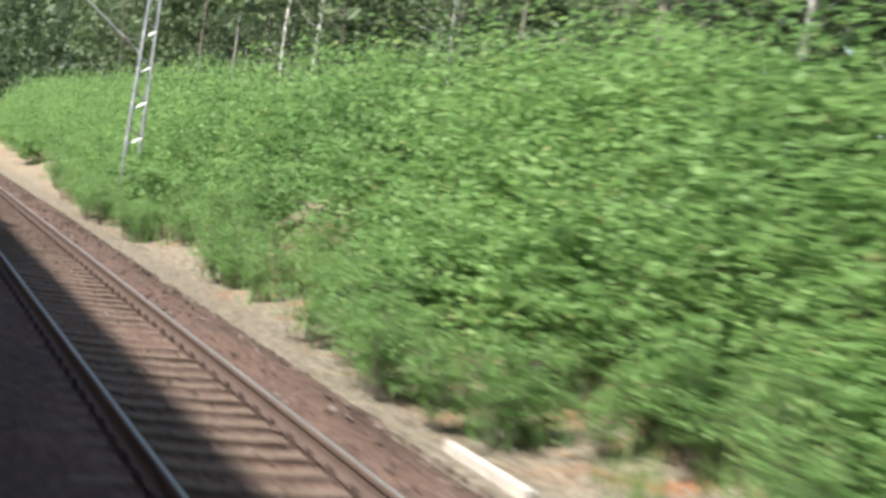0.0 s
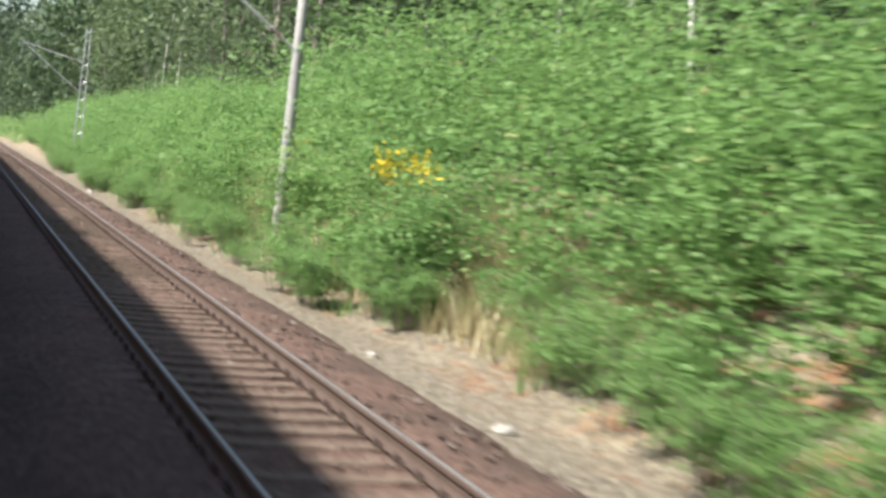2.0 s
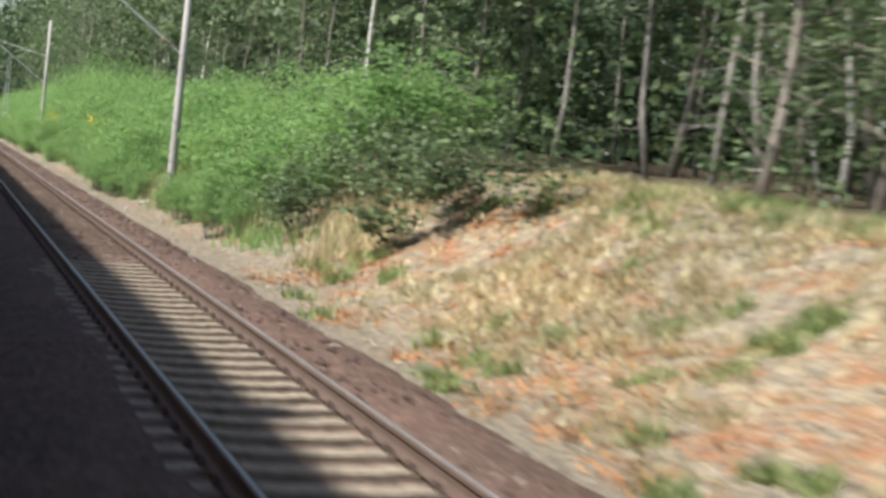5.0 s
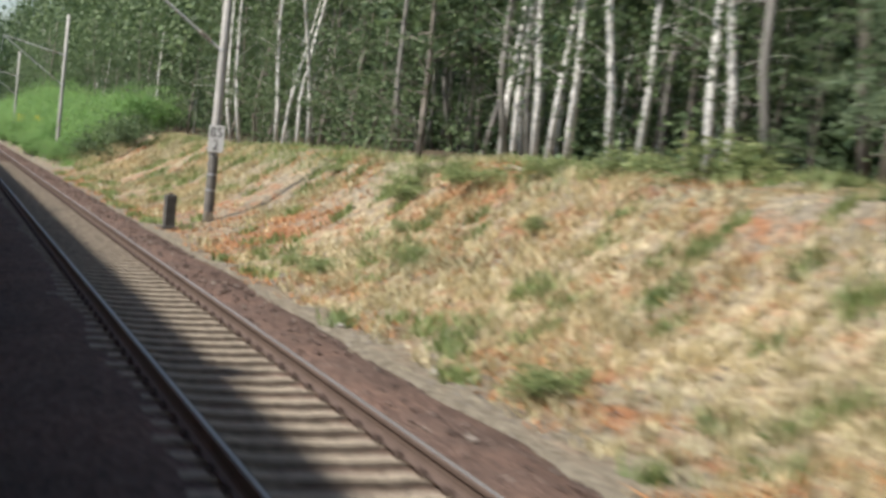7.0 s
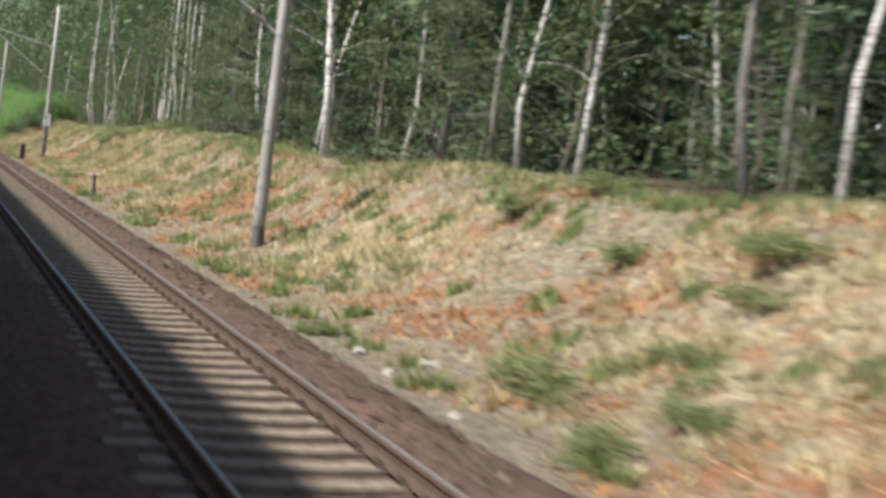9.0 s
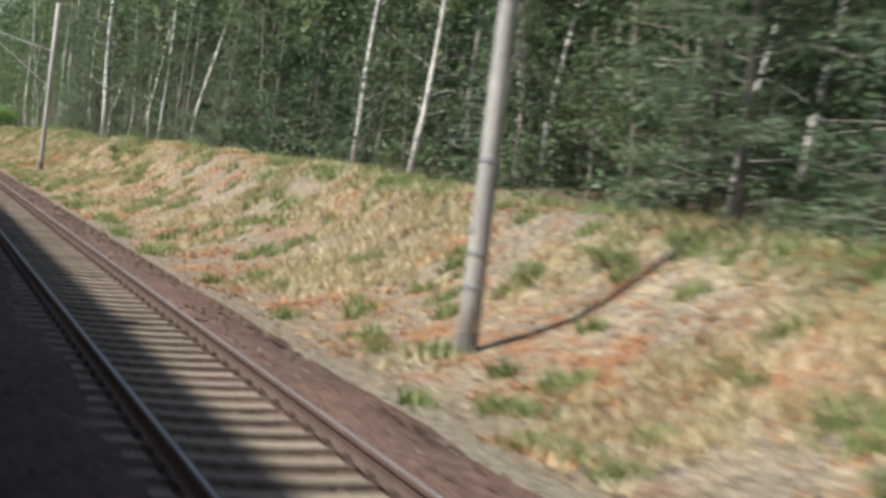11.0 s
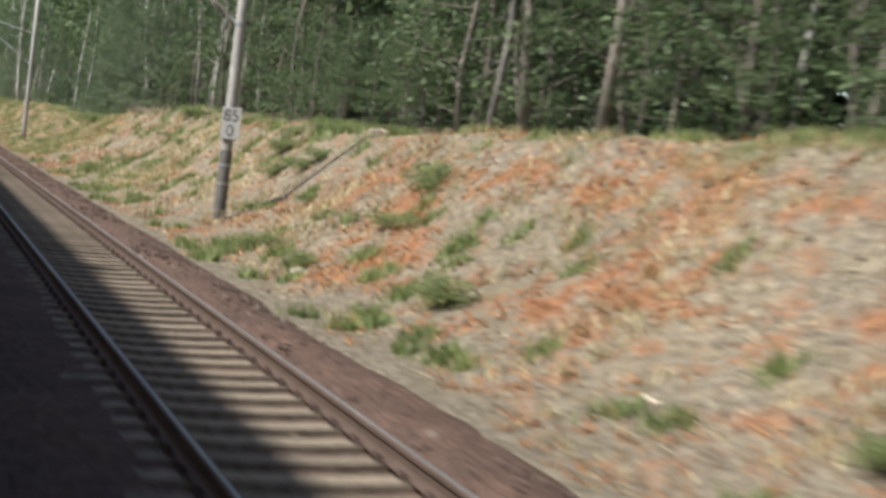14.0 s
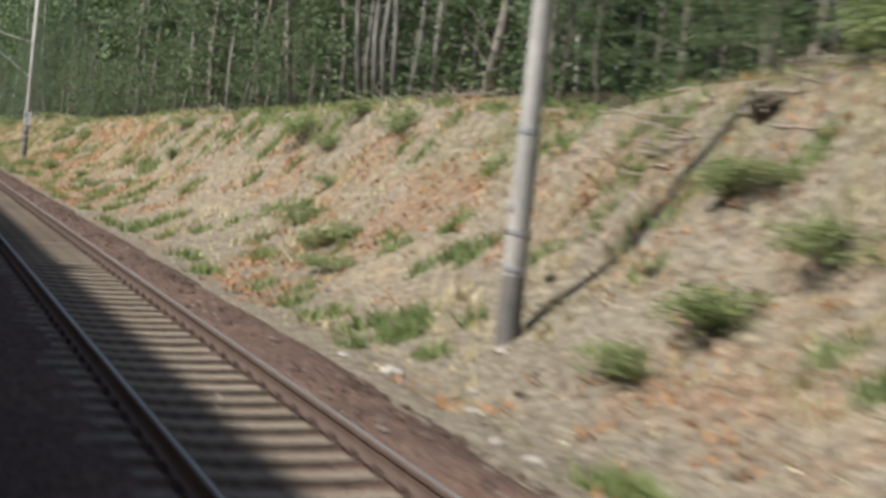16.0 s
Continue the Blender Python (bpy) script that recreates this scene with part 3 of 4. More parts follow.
def text_mesh(words, size):
    cu = bpy.data.curves.new("text", "FONT")
    cu.body, cu.size, cu.align_x, cu.extrude = words, size, "CENTER", 0.002
    tmp = bpy.data.objects.new("text", cu)
    scene.collection.objects.link(tmp)
    me = bpy.data.meshes.new_from_object(tmp.evaluated_get(bpy.context.evaluated_depsgraph_get()))
    bpy.data.objects.remove(tmp)
    bpy.data.curves.remove(cu)
    me.materials.clear()
    me.materials.append(SIGN_BLACK)
    return me


def kilometre_sign(y, base, top, bottom, z):
    """A two-faced white board on a mast, facing both ways along the line."""
    ob = thing("kilometre_sign", "white kilometre board with black figures on a mast", "sign", "kilometre signs", at=pose(MAST_X + 0.03, y - 0.12, z, 0, LEAN, 0))
    for turn, name in ((-32, "front_board"), (225, "back_board")):
        face = part(name, Build().box(-0.24, -0.012, -0.38, 0.24, 0.0, 0.38, 0.005).mesh(name, SIGN_WHITE), ob, at=pose(0, -0.1 if turn < 0 else 0.2, 0, 0, 0, turn))
        part("number_text", text_mesh(top, 0.4), face, "black figures", pose(0, -0.014, 0.05, 90, 0, 0))
        part("digit_text", text_mesh(bottom, 0.4), face, "black figure", pose(0, -0.014, -0.31, 90, 0, 0))
    part("bracket", Build().box(-0.05, -0.1, -0.25, 0.2, 0.16, -0.2).box(-0.05, -0.1, 0.2, 0.2, 0.16, 0.25).mesh("bracket", ZINC), ob, "zinc bracket")
    return ob


def lattice_mast(y, base):
    ob = thing("lattice_mast", "zinc-grey steel lattice overhead line mast among bushes", "mast", "masts along the line", at=pose(MAST_X, y, base, 0, LEAN, 0))
    for sx in (-1, 1):
        for sy in (-1, 1):
            part("corner_post", Build().tube([(sx * 0.25, sy * 0.2, -0.3), (sx * 0.13, sy * 0.1, 9.0)], [0.035, 0.03], 4).mesh("corner_post", ZINC), ob)
    for k in range(16):
        z = 0.3 + k * 0.55
        w, d = 0.25 - 0.12 * z / 9, 0.2 - 0.1 * z / 9
        for s in (-1, 1):
            part("lattice_bar", Build().tube([(-w, s * d, z), (w, s * d, z + 0.27 * (1 if k % 2 else -1))], [0.018, 0.018], 4).mesh("lattice_bar", ZINC), ob)
            part("lattice_bar", Build().tube([(s * w, -d, z), (s * w, d, z + 0.27 * (1 if k % 2 else -1))], [0.018, 0.018], 4).mesh("lattice_bar", ZINC), ob)
    cantilever(ob, base, 0.18)
    return ob


MAST_ROWS = ((-19.1, "bushes", 0), (-87.1, "bushes", 0), (-148.9, "dry bank", 1.9), (-213.7, "dry bank", 0.5), (-283.5, "dry bank", 0.3), (-348.6, "dry bank", 1.75), (-422.9, "dry bank", 0.85))
for y, where, coat in MAST_ROWS:
    zb = float(lie(MAST_X, y))
    round_mast(y, zb, "weathered grey round overhead line mast standing in " + where if where == "bushes" else "weathered grey round overhead line mast on the " + where, coat)
lattice_mast(48.0, float(lie(MAST_X, 48.0)))
kilometre_sign(-148.9, 0, "85", "2", 1.98)
kilometre_sign(-348.6, 0, "85", "0", 2.12)

# ---------------------------------------------------------------- plants
#  arrays of leaves and wood for one plant, then placed many times


def limb_points(p, d, length, r, bend=0.3, n=4):
    pts, d = [np.array(p, float)], np.array(d, float)
    for k in range(n):
        d = d + r.normal(size=3) * bend / n
        d /= np.linalg.norm(d)
        pts.append(pts[-1] + d * length / n)
    return np.array(pts)


def tree_meshes(kind, seed):
    """Wood and crown of one tree, its foot at the origin."""
    r = np.random.default_rng(seed)
    wood, at, size = Build(), [], 0.12
    if kind == "birch":
        h, rad = r.uniform(12, 15), r.uniform(0.052, 0.085)
        lean = r.normal(size=2) * 0.05
        t = np.linspace(0, 1, 9)
        trunk = np.stack([lean[0] * h * t + 0.25 * np.sin(t * 5 + seed), lean[1] * h * t + 0.2 * np.cos(t * 4 + seed) - 0.2, h * t], -1)
        trunk[0] = (0, 0, -0.3)
        wood.tube(trunk, rad * (1.15 - t * 0.95), 8)
        for k in range(30):
            s = r.uniform(0.12, 0.98) ** 1.1
            p = np.array([np.interp(s, t, trunk[:, i]) for i in range(3)])
            a = r.uniform(0, 6.28)
            L = r.uniform(0.8, 2.4) * (1.15 - s * 0.6)
            limb = limb_points(p, (math.cos(a), math.sin(a), r.uniform(0.1, 0.8)), L, r, 0.7)
            wood.tube(limb, np.linspace(rad * 0.14, 0.005, 5), 3, False)
            for q in range(24):
                c = limb[r.integers(1, 5)] + r.normal(size=3) * (0.28, 0.28, 0.3)
                at += [c + r.normal(size=3) * 0.16 for _ in range(2)]
        size, wide, leaf, bark = 0.13, 0.75, BIRCH_LEAF, BIRCH_BARK
    elif kind == "pine":
        h, rad = r.uniform(12, 15), r.uniform(0.07, 0.1)
        t = np.linspace(0, 1, 8)
        trunk = np.stack([0.2 * np.sin(t * 3 + seed), 0.2 * np.cos(t * 3 + seed) - 0.2, h * t], -1)
        trunk[0] = (0, 0, -0.3)
        wood.tube(trunk, rad * (1.1 - t * 0.85), 9)
        for k in range(34):
            s = r.uniform(0.1, 0.97)
            dead = s < 0.24
            p = np.array([np.interp(s, t, trunk[:, i]) for i in range(3)])
            a = r.uniform(0, 6.28)
            L = r.uniform(0.5, 1.3) if dead else r.uniform(1.3, 2.8) * (1.25 - s)
            limb = limb_points(p, (math.cos(a), math.sin(a), r.uniform(-0.3, 0.3)), L, r, 0.4)
            wood.tube(limb, np.linspace(rad * 0.15, 0.006, 5), 3, False)
            if not dead:
                for q in range(36):
                    c = limb[r.integers(1, 5)] + r.normal(size=3) * (0.25, 0.25, 0.12)
                    at.append(c)
        size, wide, leaf, bark = 0.3, 0.3, NEEDLE, PINE_BARK
    elif kind == "spruce":
        h, rad = r.uniform(7, 11), r.uniform(0.08, 0.12)
        wood.tube([(0, 0, -0.3), (0.03, 0, h * 0.5), (0, 0.03, h)], [rad, rad * 0.6, 0.01], 7)
        for k in range(70):
            s = r.uniform(0.04, 1.0) ** 1.2
            a = r.uniform(0, 6.28)
            L = (1 - s) * r.uniform(1.7, 2.5) + 0.2
            limb = limb_points((0, 0, h * s), (math.cos(a), math.sin(a), r.uniform(-0.25, 0.15)), L, r, 0.35)
            wood.tube(limb, np.linspace(0.02, 0.004, 5), 3, False)
            for q in range(int(10 + 12 * L)):
                at.append(limb[r.integers(1, 5)] + r.normal(size=3) * (0.2, 0.2, 0.1))
        size, wide, leaf, bark = 0.26, 0.35, NEEDLE, PINE_BARK
    elif kind == "young_pine":
        h, rad = r.uniform(7, 9), r.uniform(0.07, 0.1)
        wood.tube([(0, 0, -0.3), (0.05, 0, h * 0.5), (0, 0.05, h)], [rad, rad * 0.6, 0.012], 8)
        for k in range(80):
            s = r.uniform(0.03, 1.0)
            a = r.uniform(0, 6.28)
            L = (1 - s) * r.uniform(1.4, 2.3) + 0.3
            limb = limb_points((0, 0, h * s), (math.cos(a), math.sin(a), r.uniform(0.0, 0.5)), L, r, 0.4)
            wood.tube(limb, np.linspace(0.022, 0.005, 5), 3, False)
            for q in range(int(3 + 4 * L)):
                c = limb[r.integers(2, 5)] + r.normal(size=3) * (0.17, 0.17, 0.08)
                at += [c + r.normal(size=3) * (0.12, 0.12, 0.07) for _ in range(14)]
        size, wide, leaf, bark = 0.2, 0.2, SOFT_NEEDLE, PINE_BARK
    else:
        h, rad = r.uniform(7, 12), r.uniform(0.06, 0.14)
        t = np.linspace(0, 1, 7)
        trunk = np.stack([r.normal() * 0.5 * t + 0.3 * np.sin(t * 4 + seed), r.normal() * 0.5 * t + 0.2 * np.sin(t * 5), h * t * 0.85], -1)
        trunk[0] = (0, 0, -0.3)
        wood.tube(trunk, rad * (1.15 - t * 0.9), 8)
        for k in range(28):
            s = r.uniform(0.06, 0.98)
            p = np.array([np.interp(s, t, trunk[:, i]) for i in range(3)])
            a = r.uniform(0, 6.28)
            L = r.uniform(1.0, 2.6) * (1.15 - 0.5 * s)
            limb = limb_points(p, (math.cos(a), math.sin(a), r.uniform(0.0, 0.7)), L, r, 0.6)
            wood.tube(limb, np.linspace(rad * 0.3, 0.006, 5), 3, False)
            for q in range(7):
                c = limb[min(4, 1 + int(r.integers(0, 5)))] + r.normal(size=3) * (0.32, 0.32, 0.12)
                at += [c + r.normal(size=3) * (0.26, 0.26, 0.075) for _ in range(10)]
        size, wide, leaf, bark = 0.16, 0.66, OAK_LEAF, OAK_BARK
    v, q = leaves(at, size, r, 0.3, wide)
    return wood.mesh("trunk", bark, smooth=True), mesh("crown", v, q, leaf)


def tree(kind, seed, label):
    wood, crown = tree_meshes(kind, seed)
    ob = thing(kind + "_tree", label, "tree", kind + " trees of the wood")
    part("trunk", wood, ob)
    part("crown", crown, ob)
    return ob


TREES = {
    "birch": [tree("birch", s, "slender white-barked birch tree at the edge of the wood") for s in (11, 12, 13, 14)],
    "pine": [tree("pine", s, "tall grey-brown pine tree with bare lower trunk") for s in (21, 22, 23)],
    "spruce": [tree("spruce", s, "dark green spruce tree with drooping boughs") for s in (31, 32)],
    "young_pine": [tree("young_pine", s, "young grey-green pine with soft boughs down to the ground") for s in (51, 52)],
    "oak": [tree("oak", s, "leafy young broadleaf tree in the wood") for s in (41, 42, 43, 44)],
}
used = {}


def plant(kind, x, y, scale, r, sink=0.0):
    src = TREES[kind][int(r.integers(len(TREES[kind])))]
    m = pose(x, y, float(lie(x, y)) - sink, float(r.normal() * 1.5), LEAN + float(r.normal() * 1.5), 0) @ pose(0, 0, 0, 0, 0, float(r.uniform(0, 360))) @ Matrix.Diagonal((scale, scale, scale, 1))
    if src.name not in used:
        used[src.name] = True
        src.matrix_basis = m
        return src
    return put_copy(src, m)


tr_rng = np.random.default_rng(99)
taken = []


def spot_free(x, y, d):
    for a, b in taken:
        if abs(b - y) < d and math.hypot(a - x, b - y) < d:
            return False
    taken.append((x, y))
    return True


def woods(kind, count, x0, x1, y0, y1, gap=1.5, scale=(0.8, 1.2)):
    done, tries = 0, 0
    while done < count and tries < count * 12:
        tries += 1
        x, y = tr_rng.uniform(x0, x1), tr_rng.uniform(y0, y1)
        if spot_free(x, y, gap):
            plant(kind, x, y, tr_rng.uniform(*scale), tr_rng)
            done += 1


# single trunks at the edge of the wood, then the wood behind them
EDGE_X = 13.0
EDGE_BIRCH = (-120.5, -122.5, -130.3, -131.4, -134.3, -136.2, -157.1, -158.0, -159.4, -160.2, -161.4, -163.6, -164.9, -167.9, -168.7,
              -186.0, -195.4, -205.4, -214.7, -218.1, -227.9, -257.1, -262.7, -297.4, -316.3)
EDGE_PINE = (-351.1, -370.9, -377.4, -380.0, -396.6, -397.2, -398.1, -399.0, -399.6, -400.8, -403.1, -420.8,
             -148.4, -155.5, -157.6, -159.0, -170.1, -181.0, -186.8, -197.0, -208.5, -212.9, -225.2, -226.3, -312.1, -315.3, -317.8, -321.8, -323.1)
EDGE_OAK = (-349.2, -353.5, -357.5, -363.0, -366.5, -374.0, -383.6, -388.4, -394.2, -406.5, -411.0, -425.0)
EDGE_YOUNG_PINE = (-209.5, -176.0, -179.2, -182.3, -190.3, -236.5, -281.5, -287.5, -291.7, -294.2, -296.5, -300.2, -305.0, -292.8)
EDGE_SPRUCE = (-279.4, -284.4)
for kind, ys in (("birch", EDGE_BIRCH), ("pine", EDGE_PINE), ("oak", EDGE_OAK), ("spruce", EDGE_SPRUCE), ("young_pine", EDGE_YOUNG_PINE)):
    for y in ys:
        taken.append((EDGE_X, y))
        plant(kind, (12.4 if y < -270 else 12.9) if kind == "young_pine" else EDGE_X, y, tr_rng.uniform(0.85, 1.1), tr_rng)
plant("birch", 12.3, -199.6, 1.55, tr_rng)
for x, y, size in ((12.6, -213.2, 0.34), (12.4, -227.4, 0.32), (12.7, -199.0, 0.3), (12.7, -188.8, 0.28), (12.5, -224.3, 0.22), (12.9, -171.6, 0.3), (12.7, -177.2, 0.26),
                   (12.4, -325.8, 0.5), (12.3, -334.5, 0.52), (12.5, -340.2, 0.48), (12.4, -346.5, 0.42), (11.9, -420.8, 0.3), (12.0, -428.4, 0.36)):
    plant("oak", x, y, size, tr_rng)
woods("oak", 12, 12.7, 13.7, -168, -114, gap=2.4, scale=(0.6, 0.9))
woods("oak", 38, 12.3, 13.0, -445, -335, gap=1.0, scale=(0.28, 0.48))
woods("oak", 34, 12.5, 14.2, -450, -292, scale=(0.5, 0.85))
woods("oak", 16, 13.2, 14.5, -290, -125, scale=(0.45, 0.8))
woods("spruce", 14, 13.2, 15.0, -300, -180, scale=(0.4, 0.8))
woods("birch", 30, 15.5, 21.0, -290, -110)
woods("birch", 24, 14.5, 22.0, -440, -290)
woods("birch", 20, 12.6, 20.0, -110, 60)
woods("pine", 62, 15.5, 26.0, -330, -120)
woods("pine", 36, 15.5, 28.0, -450, -330)
woods("pine", 24, 13.5, 28.0, -120, 80)
woods("spruce", 40, 14.0, 22.0, -320, -180, scale=(0.6, 1.1))
woods("spruce", 16, 16.0, 26.0, -450, -320)
woods("oak", 62, 14.2, 18.0, -450, -290, scale=(0.6, 1.1))
woods("oak", 56, 14.5, 20.0, -290, -110, scale=(0.6, 1.1))
woods("oak", 54, 12.0, 20.0, -110, 100)


# leaves of the underwood and of the far woods, which nobody could count
def mass(n, x0, x1, y0, y1, z0, z1, size, seed, gap=0.25, clump=2.2):
    r = np.random.default_rng(seed)
    x, y = r.uniform(x0, x1, n), r.uniform(y0, y1, n)
    z = lie(x, y) + r.uniform(z0, z1, n) * (0.55 + 0.6 * value_noise(x, y, 6.0, seed))
    keep = value_noise(x + z * 1.7, y + z * 0.9, clump, seed + 1) > gap
    return leaves(np.stack([x, y, z], -1)[keep], size, r, 0.2, 0.7)


def joined(*pairs):
    n = np.cumsum([0] + [len(v) for v, q in pairs])
    return np.concatenate([v for v, q in pairs]), np.concatenate([q + k for (v, q), k in zip(pairs, n)])


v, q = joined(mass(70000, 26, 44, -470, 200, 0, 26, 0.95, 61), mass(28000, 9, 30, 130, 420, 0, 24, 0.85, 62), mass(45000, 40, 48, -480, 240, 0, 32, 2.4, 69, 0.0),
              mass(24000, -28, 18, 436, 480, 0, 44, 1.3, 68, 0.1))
tagged(new("far_woods", mesh("far_woods", v, q, FAR_SHADE_LEAF)), "dense dark green wood far behind the railway bank", "woods", kind="stuff")
# leaf layers added mostly above the view to shade the trunks and hide sky
v, q = joined(mass(80000, 15, 30, -460, 420, 9, 33, 0.85, 67, 0.2, 3.0), mass(48000, 13.1, 17.5, -450, -305, 6.5, 15.0, 0.48, 70, 0.3, 2.6), mass(64000, 13.1, 17.5, -279, 130, 6.5, 15.0, 0.48, 72, 0.3, 2.6))
tagged(new("canopy", mesh("canopy", v, q, OAK_LEAF)), "dense leafy canopy added mostly above the view to shade the trunks of the wood", "canopy", kind="stuff")
# the deep underwood takes the darker leaf colour in place of real shade
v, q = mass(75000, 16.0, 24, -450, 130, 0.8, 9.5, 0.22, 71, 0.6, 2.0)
tagged(new("deep_underwood", mesh("deep_underwood", v, q, FAR_SHADE_LEAF)), "undergrowth deep inside the wood, coloured darker to stand for shade", "underwood", kind="stuff")
v, q = joined(mass(55000, 13.6, 16.0, -450, 130, 1.2, 8.0, 0.19, 64, 0.7, 1.7), mass(26000, 12.1, 15.5, -450, -112, 0.0, 1.3, 0.15, 66, 0.55, 1.3))
tagged(new("underwood", mesh("underwood", v, q, OAK_LEAF)), "leafy green underwood between the trunks of the wood", "underwood", kind="stuff")

# ---------------------------------------------------------------- the thicket
def bush_arrays(seed, h=2.2, w=0.95, n=1620, leaf=0.09, flat=0.6):
    r = np.random.default_rng(seed)
    wood, at = Build(), []
    for k in range(9):
        a = r.uniform(0, 6.28)
        o = r.uniform(0, 0.35)
        tip = np.array([math.cos(a) * w * r.uniform(0.3, 1), math.sin(a) * w * r.uniform(0.3, 1), h * r.uniform(0.55, 1.0)])
        base = np.array([math.cos(a) * o, math.sin(a) * o, -0.15])
        mid = base * 0.5 + tip * 0.5 + (0, 0, 0.2 * h)
        wood.tube([base, mid, tip], [0.016, 0.01, 0.004], 4, False)
        for j in range(n // 9 // 20):
            f = r.uniform(0.15 if flat else 0.3, 1.03) ** 0.75
            c = (1 - f) ** 2 * base + 2 * f * (1 - f) * mid + f * f * tip + r.normal(size=3) * (0.24, 0.24, 0.1)
            at.append(c + r.normal(size=(20, 3)) * (0.13, 0.13, 0.06 + 0.12 * (0.6 - flat)))
    v, q = leaves(np.concatenate(at), leaf, r, 0.25, 0.72, flat)
    return wood, v, q


BUSHES = [bush_arrays(s) for s in range(70, 76)]
br = np.random.default_rng(5)
bush_src = []
for wood, v, q in BUSHES:
    ob = thing("leafy_bush", "bright green leafy bush at the foot of the bank", "bush", "bushes along the line")
    part("branchwood", wood.mesh("branchwood", OAK_BARK), ob)
    part("foliage", mesh("foliage", v, q, BUSH_LEAF), ob)
    bush_src.append(ob)


def edge_x(y):
    """Where the thicket begins."""
    return 6.35 + (value_noise(0 * y, y, 3.0, 31) - 0.5) * 1.3 + np.clip((y + 109) / -7, 0, 1) * 5 + 0.9 * np.exp(-((y + 87.2) / 2.6) ** 2)


fresh = set()
for k in range(310):
    y = -114 + k * 0.575 + float(br.uniform(-0.3, 0.3))
    x = float(edge_x(np.array(y))) + float(br.uniform(0.0, 1.2))
    if y < -102:
        continue
    s = float(br.uniform(0.36, 0.66)) * (0.7 if abs(y + 21) < 2.5 or abs(y + 89) < 4 else 1.0)
    i = int(br.integers(len(bush_src)))
    m = pose(x, y, float(lie(x, y)), 0, 0, float(br.uniform(0, 360))) @ Matrix.Diagonal((s * 1.15, s * 1.15, s, 1))
    if i not in fresh:
        fresh.add(i)
        bush_src[i].matrix_basis = m
    else:
        put_copy(bush_src[i], m)

rows, end_rows = [], []
for k in range(1110):
    y = float(br.uniform(-115, 130)) if k < 1020 else float(br.uniform(3, 26))
    x = float(edge_x(np.array(y))) + 1.1 + float(br.uniform(0, 5.2))
    if (y < -103 and x > 10) or (abs(y + 12.5) < 1.7 and 7.7 < x < 9.5):
        continue
    s = float(br.uniform(0.8, 1.42)) * min(1.3, 0.62 + 0.16 * (x - 6.6)) * (0.8 if x < 8 and min(abs(y + 22), abs(y + 90)) < 5 else 1.0) * ((0.78 if y < -48 else 0.93) + 0.5 * math.exp(-((y + 20) / 13) ** 2) - 0.25 * math.exp(-((y - 2) / 4.5) ** 2))
    w, v, q = BUSHES[int(br.integers(6))]
    a = br.uniform(0, 6.28)
    keep = br.random(len(q)) < (0.62 if x < 9 else 0.36)
    p = v.reshape(-1, 4, 3)[keep].reshape(-1, 3) * s * (1.2, 1.2, 1.0)
    leaf = p.reshape(-1, 4, 3)
    mid = leaf.mean(1, keepdims=True)
    p = (mid + (leaf - mid) * (1.3 if x < 9 else 1.6) / (1.15 * s)).reshape(-1, 3)
    p = np.stack([p[:, 0] * math.cos(a) - p[:, 1] * math.sin(a), p[:, 0] * math.sin(a) + p[:, 1] * math.cos(a), p[:, 2]], -1)
    (end_rows if y < -102 else rows).append((p + (x, y, float(lie(x, y))), np.arange(len(p)).reshape(-1, 4)))
v, q = joined(*rows, mass(14000, 6.6, 12, 130, 400, 0, 3.2, 0.32, 63))
tagged(new("thicket", mesh("thicket", v, q, BUSH_LEAF)), "dense green thicket of leafy saplings covering the bank", "thicket", kind="stuff")
# the end bushes get a darker leaf colour that stands in for dimmed light
v, q = joined(*end_rows)
tagged(new("dimmed_thicket", mesh("dimmed_thicket", v, q, OAK_LEAF)), "broadleaf bushes where the thicket ends, toned darker for dimmed light", "thicket", kind="stuff")

# ---------------------------------------------------------------- grass and weeds on the bank
gr = np.random.default_rng(17)


def scatter(n, x0, x1, y0, y1, keep):
    x, y = gr.uniform(x0, x1, n), gr.uniform(y0, y1, n)
    k = gr.random(n) < keep(x, y)
    return x[k], y[k]


def tufts(x, y, per, spread, height, lean, width):
    n = len(x)
    px = np.repeat(x, per) + gr.normal(size=n * per) * spread
    py = np.repeat(y, per) + gr.normal(size=n * per) * spread
    return blades(np.stack([px, py, lie(px, py) - 0.01], -1), height, gr, lean, width)


x, y = scatter(44000, 5.9, 12.2, -445, -108, lambda x, y: np.clip((value_noise(0.8 * x + 0.6 * y, 0.8 * y - 0.6 * x, 2.4, 41) - 0.47) * 4, 0.03, 1) * np.clip((x - 5.6) / 2, 0.1, 1) * np.interp(y, (-445, -312, -300, -108), (0.3, 0.3, 1.0, 1.0)) * (1 - 0.6 * cover(SOIL_ZONES, x, y)) + 0.8 * cover(STRAW_ZONES, x, y))
v, t = tufts(x, y, 9, 0.08, 0.24, 0.9, 0.015)
tagged(new("dry_grass", mesh("dry_grass", v, t, STRAW)), "straw-yellow dry grass tufts on the bank", "grass", kind="stuff")
x, y = scatter(26000, 5.6, 12.0, -445, -108, lambda x, y: np.clip((value_noise(0.6 * x - 0.8 * y, 0.5 * y + 0.8 * x, 1.6, 42) - 0.46) * 5, 0.0, 1) * np.where(y < -335, 0.45, 0.75) * (1 - 0.55 * cover(SOIL_ZONES, x, y)) + cover(RUST_ZONES + RUST_ZONES_LATE, x, y))
v, t = tufts(x, y, 7, 0.12, 0.12, 1.6, 0.022)
